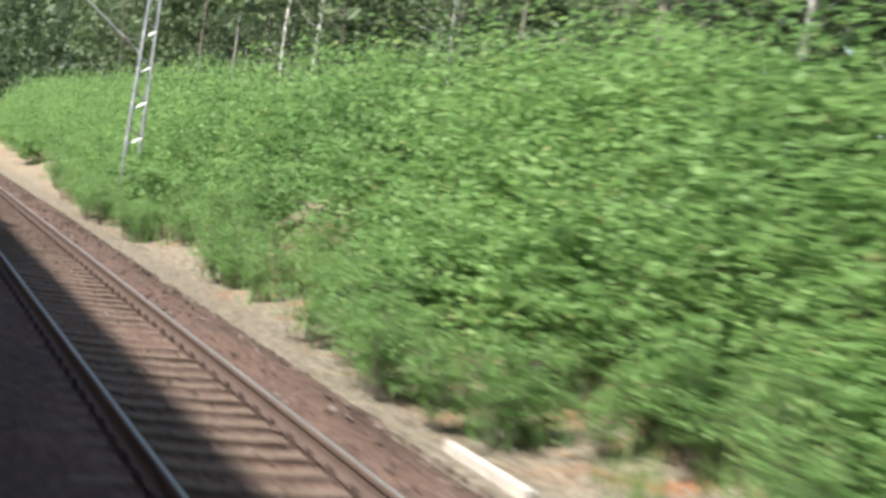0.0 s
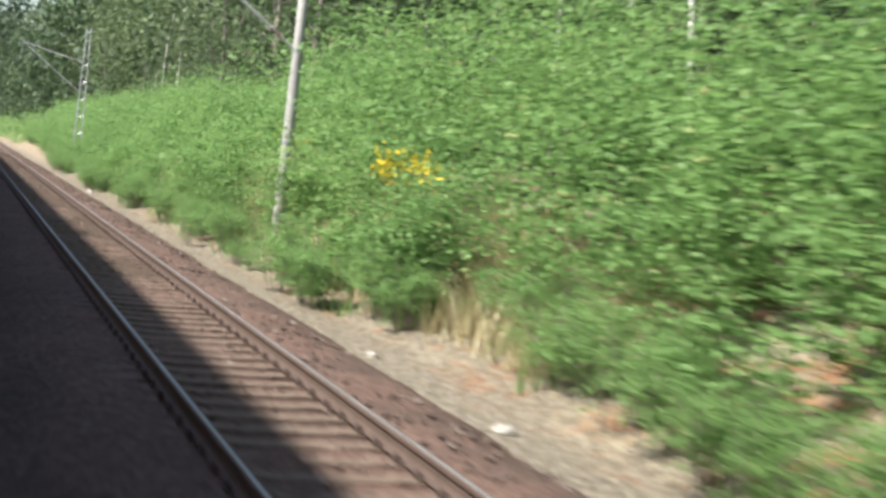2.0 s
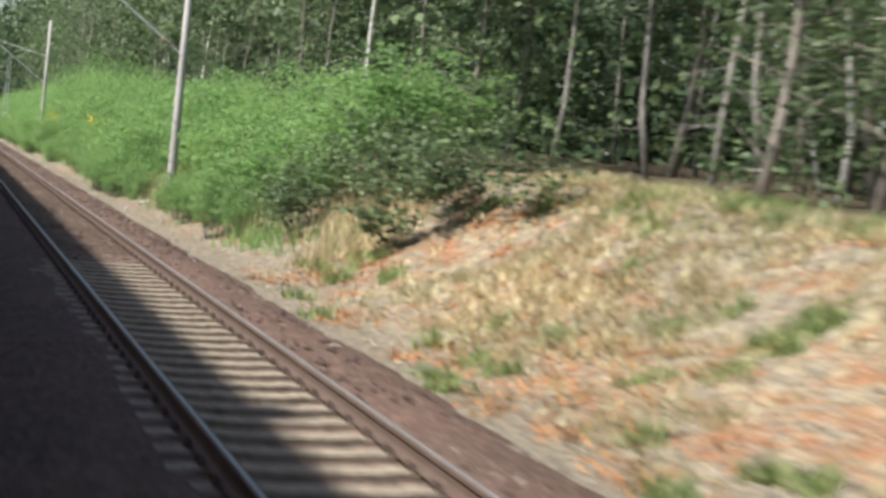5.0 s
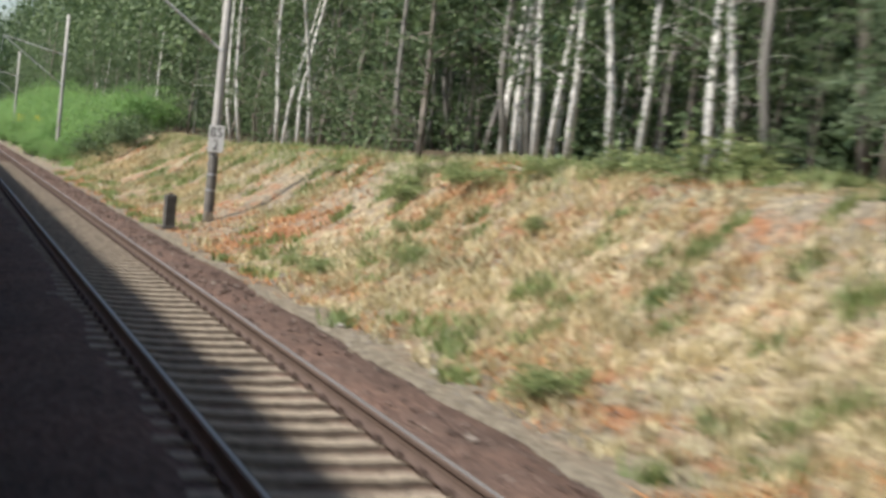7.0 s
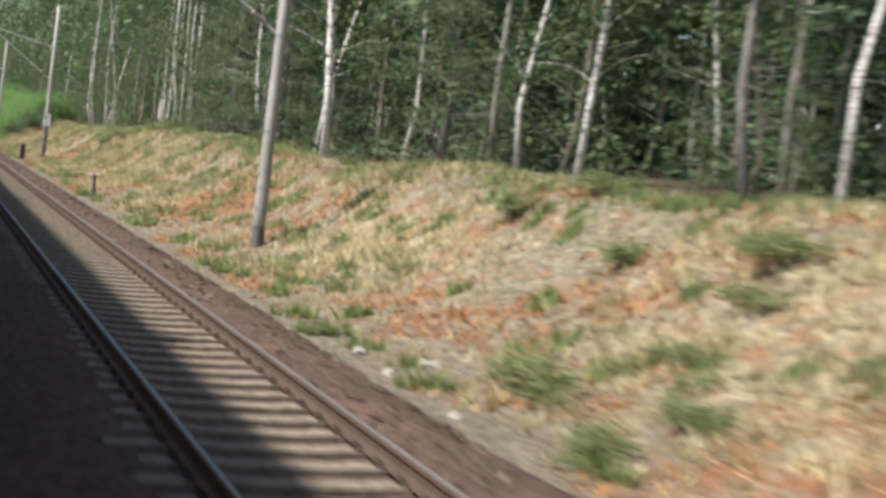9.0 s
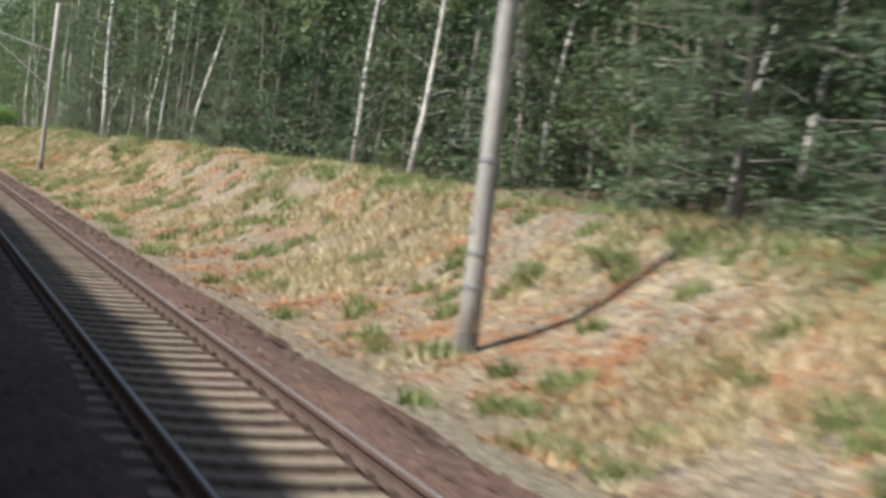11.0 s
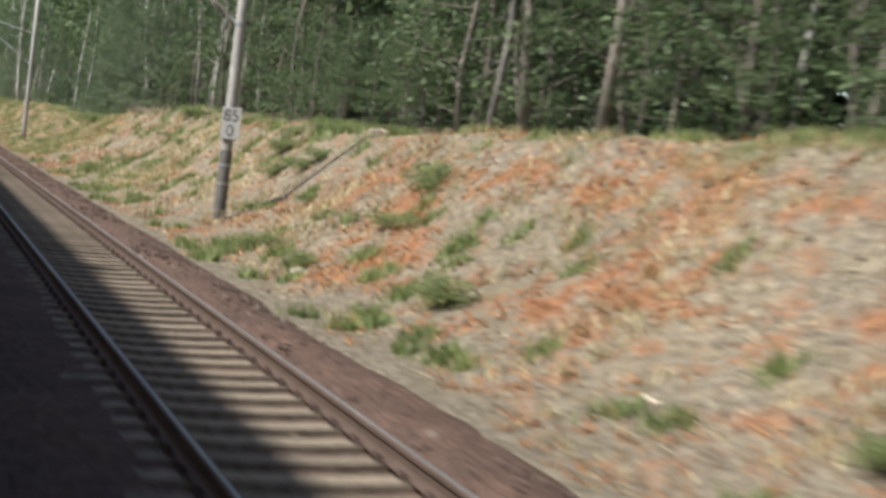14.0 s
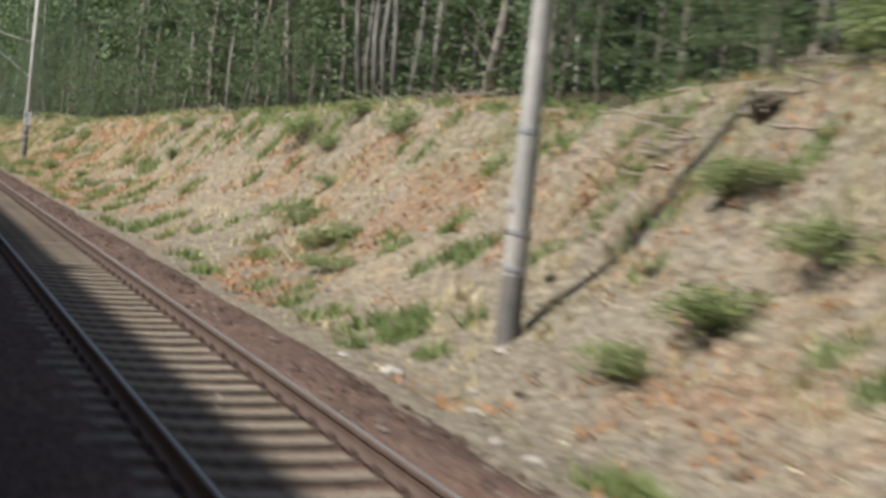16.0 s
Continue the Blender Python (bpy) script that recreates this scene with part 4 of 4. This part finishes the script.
tagged(new("dead_bracken", mesh("dead_bracken", v, t, BRACKEN)), "orange-brown dead bracken litter on the bank", "bracken", kind="stuff")
x, y = scatter(5200, 5.6, 12.4, -445, -108, lambda x, y: np.clip((value_noise(0.7 * x + 0.7 * y, 0.7 * y - 0.7 * x, 1.1, 43) - 0.5) * 2.2, 0.06, 0.7) + 0.35 * np.exp(-((y + 294) / 9) ** 2) * (x > 7))
v, t = tufts(x, y, 46, 0.13, 0.26, 0.7, 0.026)
tagged(new("green_weeds", mesh("green_weeds", v, t, WEED)), "green weed clumps scattered over the dry bank", "weeds", kind="stuff")
x, y = scatter(34000, 5.7, 12.4, -445, -108, lambda x, y: 0.35 + 0.5 * value_noise(x, y, 0.9, 44))
v, t = tufts(x, y, 3, 0.1, 0.07, 4.0, 0.014)
tagged(new("straw_litter", mesh("straw_litter", v, t, STRAW)), "pale straw stalks lying flat on the bank", "straw", kind="stuff")

x, y = scatter(5200, 5.7, 12.0, -445, -108, lambda x, y: np.clip((value_noise(x, y, 2.6, 45) - 0.35) * 2, 0.08, 1))
at = np.stack([x, y, lie(x, y) + 0.025], -1)
v, t = leaves(at, 0.11, gr, 0.0, 0.42, 0.85)
tagged(new("bark_chips", mesh("bark_chips", v, t, CHIP)), "pale wood and bark chips strewn over the bank", "wood chips", kind="stuff")
# dark crumbs whose colour stands for the shade of small pits
x, y = scatter(2600, 5.7, 12.0, -445, -108, lambda x, y: 0.3 + 0.6 * value_noise(x, y, 1.8, 46))
v, f = stones(len(x), 0, 1, 0, 1, 0.055, gr, lambda a, b: 0 * a)
v = v.reshape(-1, 6, 3)
v = v - v.mean(1, keepdims=True) + np.stack([x, y, lie(x, y) + 0.01], -1)[:, None]
tagged(new("pit_crumbs", mesh("pit_crumbs", v, f, PIT_CRUMB)), "small dark crumbs standing for the shade of pits in the bank", "earth", kind="stuff")

# ---------------------------------------------------------------- small shrubs on the bank and its crest
shrub_src = []
for wood, v, q in (bush_arrays(k, 1.3, 0.95, 1620, 0.115, 0.0) for k in (76, 77, 78, 79)):
    ob = thing("low_shrub", "small round green shrub on the dry bank", "shrub", "shrubs on the bank")
    part("branchwood", wood.mesh("branchwood", OAK_BARK), ob)
    part("foliage", mesh("foliage", v, q, SHRUB_LEAF), ob)
    shrub_src.append(ob)
SHRUBS_EARLY = ((10.7, -150.5, 0.4), (10.6, -159.0, 0.4), (9.9, -160.1, 0.4), (10.6, -161.4, 0.4), (7.2, -161.8, 0.35), (7.0, -163.7, 0.35), (9.1, -162.7, 0.3), (8.2, -165.9, 0.35),
                (10.7, -163.0, 0.55), (11.1, -165.2, 0.4), (11.7, -167.7, 0.6), (12.1, -170.1, 0.7), (12.0, -173.7, 0.4), (10.2, -159.4, 0.4), (6.6, -176.8, 0.4), (9.8, -168.1, 0.25),
                (10.4, -231.1, 0.5), (11.7, -222.6, 0.5), (9.8, -227.6, 0.4), (10.5, -221.5, 0.4), (9.6, -231.7, 0.35), (6.1, -234.8, 0.4), (7.4, -234.6, 0.35), (6.7, -232.0, 0.4))
SHRUBS_MIDDLE = ((8.3, -232.3, 0.35), (5.6, -226.4, 0.25), (10.6, -293.2, 0.7), (9.4, -280.4, 0.3), (10.3, -281.7, 0.4), (7.6, -295.4, 0.4), (7.3, -302.9, 0.35), (7.2, -323.8, 0.4),
                 (10.1, -323.5, 0.25), (9.9, -327.6, 0.3), (11.1, -322.8, 0.5), (10.5, -295.5, 0.35), (9.9, -345.2, 0.35), (9.8, -346.6, 0.35), (10.2, -346.9, 0.35), (9.7, -357.1, 0.5),
                 (8.9, -358.2, 0.45), (7.1, -354.6, 0.35), (9.1, -350.3, 0.3), (6.8, -358.5, 0.3))
SHRUBS_LATE = ((10.7, -381.6, 0.5), (7.3, -380.0, 0.3), (7.6, -375.2, 0.3), (7.5, -364.8, 0.4), (7.4, -386.1, 0.3), (8.1, -385.2, 0.25), (8.9, -379.7, 0.3), (9.6, -385.4, 0.35),
               (10.5, -400.8, 0.8), (10.9, -403.7, 0.5), (10.1, -404.0, 0.45), (10.5, -408.2, 0.5), (7.6, -414.3, 0.4), (7.9, -411.7, 0.35), (8.2, -412.3, 0.4), (8.3, -408.8, 0.35),
               (9.4, -407.0, 0.35), (7.5, -426.0, 0.4), (8.4, -426.1, 0.5), (9.7, -423.9, 0.4), (9.9, -424.6, 0.4), (9.3, -427.0, 0.5), (11.6, -427.5, 0.9), (11.9, -424.5, 0.8),
               (11.2, -428.6, 0.9), (10.9, -430.2, 0.8), (12.3, -426.3, 1.2), (12.2, -429.6, 1.3), (11.4, -343.5, 0.4), (10.2, -343.0, 0.4), (10.7, -341.8, 0.35), (9.4, -345.0, 0.35))
SHRUBS = SHRUBS_EARLY + SHRUBS_MIDDLE + SHRUBS_LATE
for k, (x, y, s) in enumerate(SHRUBS):
    m = pose(x, y, float(lie(x, y)) - 0.3 * s, 0, 0, 67.0 * k) @ Matrix.Diagonal((s * (1.1 + 0.4 * (k % 3)), s * 1.3, s * (0.65 + 0.1 * (k % 4)), 1))
    if k < 4:
        shrub_src[k].matrix_basis = m
    else:
        put_copy(shrub_src[k % 4], m)

# ---------------------------------------------------------------- lineside things
def marker_stone(y, x):
    ob = thing("concrete_marker_post", "dark weathered concrete post on a wider base", "marker post", at=pose(x, y, float(lie(x, y)) - 0.03, 0, 0, 8))
    part("shaft", Build().box(-0.15, -0.13, 0.12, 0.15, 0.13, 0.98, 0.03).mesh("shaft", CONCRETE), ob, "dark concrete shaft")
    part("base", Build().box(-0.24, -0.21, -0.12, 0.24, 0.21, 0.13, 0.025).mesh("base", CONCRETE), ob, "wider concrete base")
    part("cap", Build().box(-0.06, -0.05, 0.97, 0.06, 0.05, 1.03, 0.01).mesh("cap", IRON), ob, "small iron cap")


def signal_post(y, x, tall, board):
    ob = thing("short_lineside_post", "short dark post with a pale top board" if board else "short dark lineside post stub", "post", "short posts", at=pose(x, y, float(lie(x, y)) - 0.03, 0, 0, 20))
    part("post", Build().tube([(0, 0, -0.2), (0, 0, tall * 0.5), (0, 0, tall)], [0.07, 0.065, 0.06], 10).mesh("post", MAST_FOOT, smooth=True), ob, "dark round post")
    if board:
        part("board", Build().box(-0.19, -0.1, tall, 0.19, 0.1, tall + 0.06, 0.015).mesh("board", WHITE_PAINT), ob, "pale top board")


marker_stone(-150.7, 6.0)
signal_post(-190.75, 6.12, 0.78, True)
signal_post(-189.3, 6.26, 0.58, False)


def log(x, y, length, turn, rad=0.06, kind=BIRCH_BARK, label="fallen weathered grey-brown log lying on the bank"):
    ob = thing("fallen_log", label, "log", "fallen wood", at=pose(x, y, float(lie(x, y)) + rad * 0.7, 0, 0, turn))
    r = np.random.default_rng(int(abs(y) * 10))
    t = np.linspace(-0.5, 0.5, 6)
    wood = Build().tube(np.stack([t * length, r.normal(size=6) * 0.03, r.normal(size=6) * 0.015], -1), rad * (1 - 0.35 * (t + 0.5)), 8)
    part("stem", wood.mesh("stem", kind, smooth=True), ob)


for x, y, length, turn in ((11.2, -162.6, 2.2, 85), (11.6, -345.2, 1.6, 95), (11.7, -346.8, 0.9, 120), (11.9, -212.0, 1.4, 60), (10.1, -420.6, 0.9, 80), (11.2, -312.0, 1.2, 100)):
    log(x, y, length, turn, 0.045, BIRCH_BARK if y == -345.2 else TWIG)

for x, y, length, turn in ((10.0, -421.0, 1.7, 84), (10.3, -421.7, 1.4, 95), (10.6, -422.4, 1.9, 78), (10.1, -419.4, 1.2, 102), (11.0, -420.2, 1.6, 88), (10.8, -423.6, 1.8, 99),
                           (9.8, -422.7, 1.3, 70), (10.4, -424.3, 1.5, 91), (11.3, -425.0, 1.1, 66), (10.9, -418.2, 1.4, 96)):
    log(x, y, length, turn, 0.022, TWIG, "dry pale branch lying at the top of the bank")

for x, y, length, turn in ((8.05, -330.55, 0.4, 70), (7.95, -330.9, 0.3, 95), (7.41, -332.56, 0.38, 60), (7.34, -371.56, 0.42, 80), (9.74, -187.35, 0.6, 20), (9.05, -400.15, 0.5, 85)):
    log(x, y, length, turn, 0.03, BARE_WOOD, "short pale barkless stick lying on the bank")


TWIGS = []
for k in range(6):
    r = np.random.default_rng(310 + k)
    TWIGS.append(Build().tube(limb_points((0, 0, 0), (1, 0, 0.05), 0.5 + 0.12 * k, r, 0.6), np.linspace(0.015, 0.005, 5), 5).mesh("twig", TWIG))


def twig_heap(x, y, n, spread, seed):
    ob = thing("brushwood_heap", "heap of pale dry twigs at the top of the bank", "brushwood", "brushwood heaps", at=pose(x, y, float(lie(x, y))))
    r = np.random.default_rng(seed)
    for k in range(n):
        px, py = float(r.normal() * spread * 0.5), float(r.normal() * spread)
        z = float(lie(x + px, y + py) - lie(x, y)) + float(r.uniform(0.03, 0.16))
        part("twig", TWIGS[k % 6], ob, at=pose(px, py, z, 0, float(r.uniform(-14, 8)), float(r.uniform(0, 360))))


for k, (x, y) in enumerate(((11.3, -309.0), (11.7, -313.5), (11.2, -307.5), (11.0, -424.0), (11.8, -404.0), (12.0, -408.0), (10.3, -421.2), (11.8, -381.0))):
    twig_heap(x, y, 34, 0.6, 300 + k)


# dark tone that stands for the shade in hollows of the bank
HOLLOW_EARTH = plain("hollow_dark_earth", (0.05, 0.04, 0.03), (0.15, 0.12, 0.09), 9.0, 0.95, 0, 0.8, 0.03)


def lump_mesh(name, seed, rough, material):
    r = np.random.default_rng(seed)
    bm = bmesh.new()
    bmesh.ops.create_icosphere(bm, subdivisions=3, radius=1.0)
    for v in bm.verts:
        p = v.co * 2.3 + Vector((seed, 0, 0))
        v.co *= 1.0 + rough * noise.noise(p) + 0.4 * rough * noise.noise(p * 3.1) + float(r.uniform(-0.05, 0.05))
    me = bpy.data.meshes.new(name)
    bm.to_mesh(me)
    bm.free()
    me.materials.append(material)
    return me


def root_stump(x, y, s, seed):
    """A lump of dark earth with roots, added in place of a shaded hollow."""
    ob = thing("root_stump", "dark lump of earth and roots standing for a shaded hollow", "tree stump", at=pose(x, y, float(lie(x, y)), 0, 0, 40.0 * seed))
    part("earth_lump", lump_mesh("earth_lump", seed, 0.5, HOLLOW_EARTH), ob, at=pose(0, 0, 0.12 * s, 0, 0, 0) @ Matrix.Diagonal((0.55 * s, 0.7 * s, 0.42 * s, 1)))
    r = np.random.default_rng(seed)
    for k in range(7):
        a = r.uniform(0, 6.28)
        pts = limb_points((0, 0, 0.2 * s), (math.cos(a), math.sin(a), r.uniform(-0.1, 0.7)), r.uniform(0.6, 1.1) * s, r, 0.9)
        part("root", Build().tube(pts, np.linspace(0.045, 0.01, 5) * s, 6).mesh("root", TWIG), ob, "pale bare root")


# a dark lump added to stand for the shade of a small hole
def earth_clod(x, y, s, seed):
    ob = thing("earth_clod", "dark earth lump standing for the shade of a hole in the bank", "clod", "dark clods on the bank", at=pose(x, y, float(lie(x, y)) + 0.02, 0, 0, 50.0 * seed))
    part("clod", lump_mesh("clod", seed, 0.6, HOLLOW_EARTH), ob, at=Matrix.Diagonal((s, 1.5 * s, 0.6 * s, 1)))


root_stump(10.6, -423.1, 0.42, 3)
root_stump(11.2, -417.6, 0.36, 5)
for k, (x, y, s) in enumerate(((8.75, -423.9, 0.09), (8.3, -421.9, 0.08), (6.55, -425.3, 0.05), (8.6, -356.2, 0.07), (9.2, -218.6, 0.09), (8.8, -219.9, 0.08), (9.7, -387.9, 0.07))):
    earth_clod(x, y, s, 20 + k)
PALE_STONE = plain("pale_chalk_stone", (0.25, 0.23, 0.2), (0.52, 0.49, 0.44), 8.0, 0.9)


def pale_stone(x, y, s, seed):
    ob = thing("pale_stone", "pale chalky stone lying beside the ballast", "stone", "pale stones")
    r = np.random.default_rng(seed)
    bm = bmesh.new()
    bmesh.ops.create_icosphere(bm, subdivisions=2, radius=1.0)
    for v in bm.verts:
        v.co *= 1.0 + float(r.uniform(-0.32, 0.32))
        v.co.z *= 0.7
    me = bpy.data.meshes.new("lump")
    bm.to_mesh(me)
    bm.free()
    me.materials.append(PALE_STONE)
    ob.matrix_basis = pose(x, y, float(lie(x, y)) + s * 0.25, 0, 0, float(r.uniform(0, 360))) @ Matrix.Diagonal((s, s * 1.3, s, 1))
    part("lump", me, ob)
    return ob


PALE = ((5.71, -228.3, 0.17), (5.64, -230.0, 0.15), (6.3, -229.5, 0.22), (5.5, -232.8, 0.14), (5.55, -421.9, 0.12), (5.78, -423.2, 0.2), (5.5, -428.2, 0.14), (5.5, -427.3, 0.12),
        (7.1, -423.4, 0.14), (6.7, -359.2, 0.26), (7.0, -193.9, 0.2), (6.6, -86.5, 0.24), (5.7, -89.8, 0.18), (5.58, -40.3, 0.2), (5.55, -35.0, 0.14), (5.5, -65.6, 0.15),
        (5.6, -340.0, 0.12), (5.6, -394.0, 0.12), (5.7, -396.5, 0.12), (5.9, -175.0, 0.14), (5.7, -171.0, 0.12), (6.0, -420.4, 0.1), (6.3, -424.6, 0.1), (5.9, -425.6, 0.12))
for k, (x, y, s) in enumerate(PALE):
    pale_stone(x, y, s * 0.5, 500 + k)


def marker_bar(y0, y1, x):
    """A pale concrete channel cover lying along the ballast edge."""
    z = float(lie(x, (y0 + y1) / 2))
    ob = thing("concrete_channel_cover", "pale sunlit concrete channel cover lying by the ballast", "channel cover", "channel covers", at=pose(x, (y0 + y1) / 2, z + 0.05))
    part("slab", Build().box(-0.055, -(y1 - y0) / 2, -0.1, 0.055, (y1 - y0) / 2, 0.06, 0.02).mesh("slab", PALE_STONE), ob)


marker_bar(11.9, 14.0, 5.58)


def lying_cable(y0, y1, x):
    """A stiff dark cable lying along the ballast edge."""
    ob = thing("lying_cable", "thin dark cable lying along the edge of the ballast", "cable")
    y = np.linspace(y0, y1, 14)
    px = x + 0.05 * np.sin(1.7 * y)
    part("cable_run", Build().tube(np.stack([px, y, np.maximum(lie(px, y), np.interp(px, bx, bz)) + 0.03], -1), np.full(14, 0.014), 6).mesh("cable_run", SIGN_BLACK), ob)


lying_cable(-69.8, -66.9, 5.4)

x, y = scatter(2300, 10.4, 12.9, -445, -112, lambda x, y: np.clip((value_noise(x, y, 2.2, 48) - 0.25) * 2, 0.1, 1) * np.interp(y, (-310, -300), (0.3, 1.0)))
v, t = tufts(x, y, 22, 0.22, 0.26, 0.8, 0.013)
tagged(new("crest_grass", mesh("crest_grass", v, t, WEED)), "green grass along the top of the bank", "grass", kind="stuff")

# ---------------------------------------------------------------- goldenrod among the bushes
v, t = [], []
n0 = 0
for k, (x, y) in enumerate(((7.6, -27.4), (7.7, -29.9), (7.8, -28.9), (7.5, -28.2), (8.6, -14.0), (8.0, -52.0))):
    c = np.array((x, y, float(lie(x, y)) + 2.25)) + gr.normal(size=(60, 3)) * (0.2, 0.3, 0.16)
    a, b = leaves(c, 0.09, gr, 0.0, 0.8)
    v.append(a)
    t.append(b + n0)
    n0 += len(a)
tagged(new("goldenrod", mesh("goldenrod", np.concatenate(v), np.concatenate(t), FLOWER)), "yellow goldenrod flower heads among green bushes", "flowers", kind="stuff")
x, y = scatter(4200, 7.0, 9.8, -112, 40, lambda x, y: np.clip((value_noise(x, y, 3.0, 47) - 0.55) * 4, 0.0, 1) + 0.5 * np.exp(-((y + 22) / 4) ** 2) + 0.2 * np.exp(-((y + 86) / 4) ** 2) + 0.5 * np.exp(-((y + 3) / 3) ** 2))
v, t = tufts(x, y, 14, 0.2, 0.85, 0.4, 0.014)
tagged(new("tall_dry_grass", mesh("tall_dry_grass", v, t, STRAW)), "tall pale dry grass between the bushes", "grass", kind="stuff")
x, y = scatter(900, 6.2, 8.6, -108, 40, lambda x, y: np.clip((x + 0.3 - edge_x(y)) * 2, 0, 1) * np.clip(value_noise(x, y, 1.5, 49) * 1.5 - 0.2, 0.1, 1))
v, t = tufts(x, y, 16, 0.17, 0.6, 0.45, 0.014)
tagged(new("tall_green_grass", mesh("tall_green_grass", v, t, BUSH_LEAF)), "tall fresh green grass at the foot of the bushes", "grass", kind="stuff")
px = np.concatenate([gr.uniform(8.0, 9.5, 150), gr.uniform(7.7, 8.3, 45), gr.uniform(7.4, 8.0, 30)])
py = np.concatenate([gr.normal(-12.3, 1.3, 150), gr.normal(3.4, 1.0, 45), gr.normal(-1.8, 0.8, 30)])
v, t = tufts(px, py, 12, 0.2, 1.7, 0.35, 0.012)
tagged(new("tall_straw_stalks", mesh("tall_straw_stalks", v, t, STRAW)), "tall straw-coloured dry stalks standing between green bushes", "grass", kind="stuff")
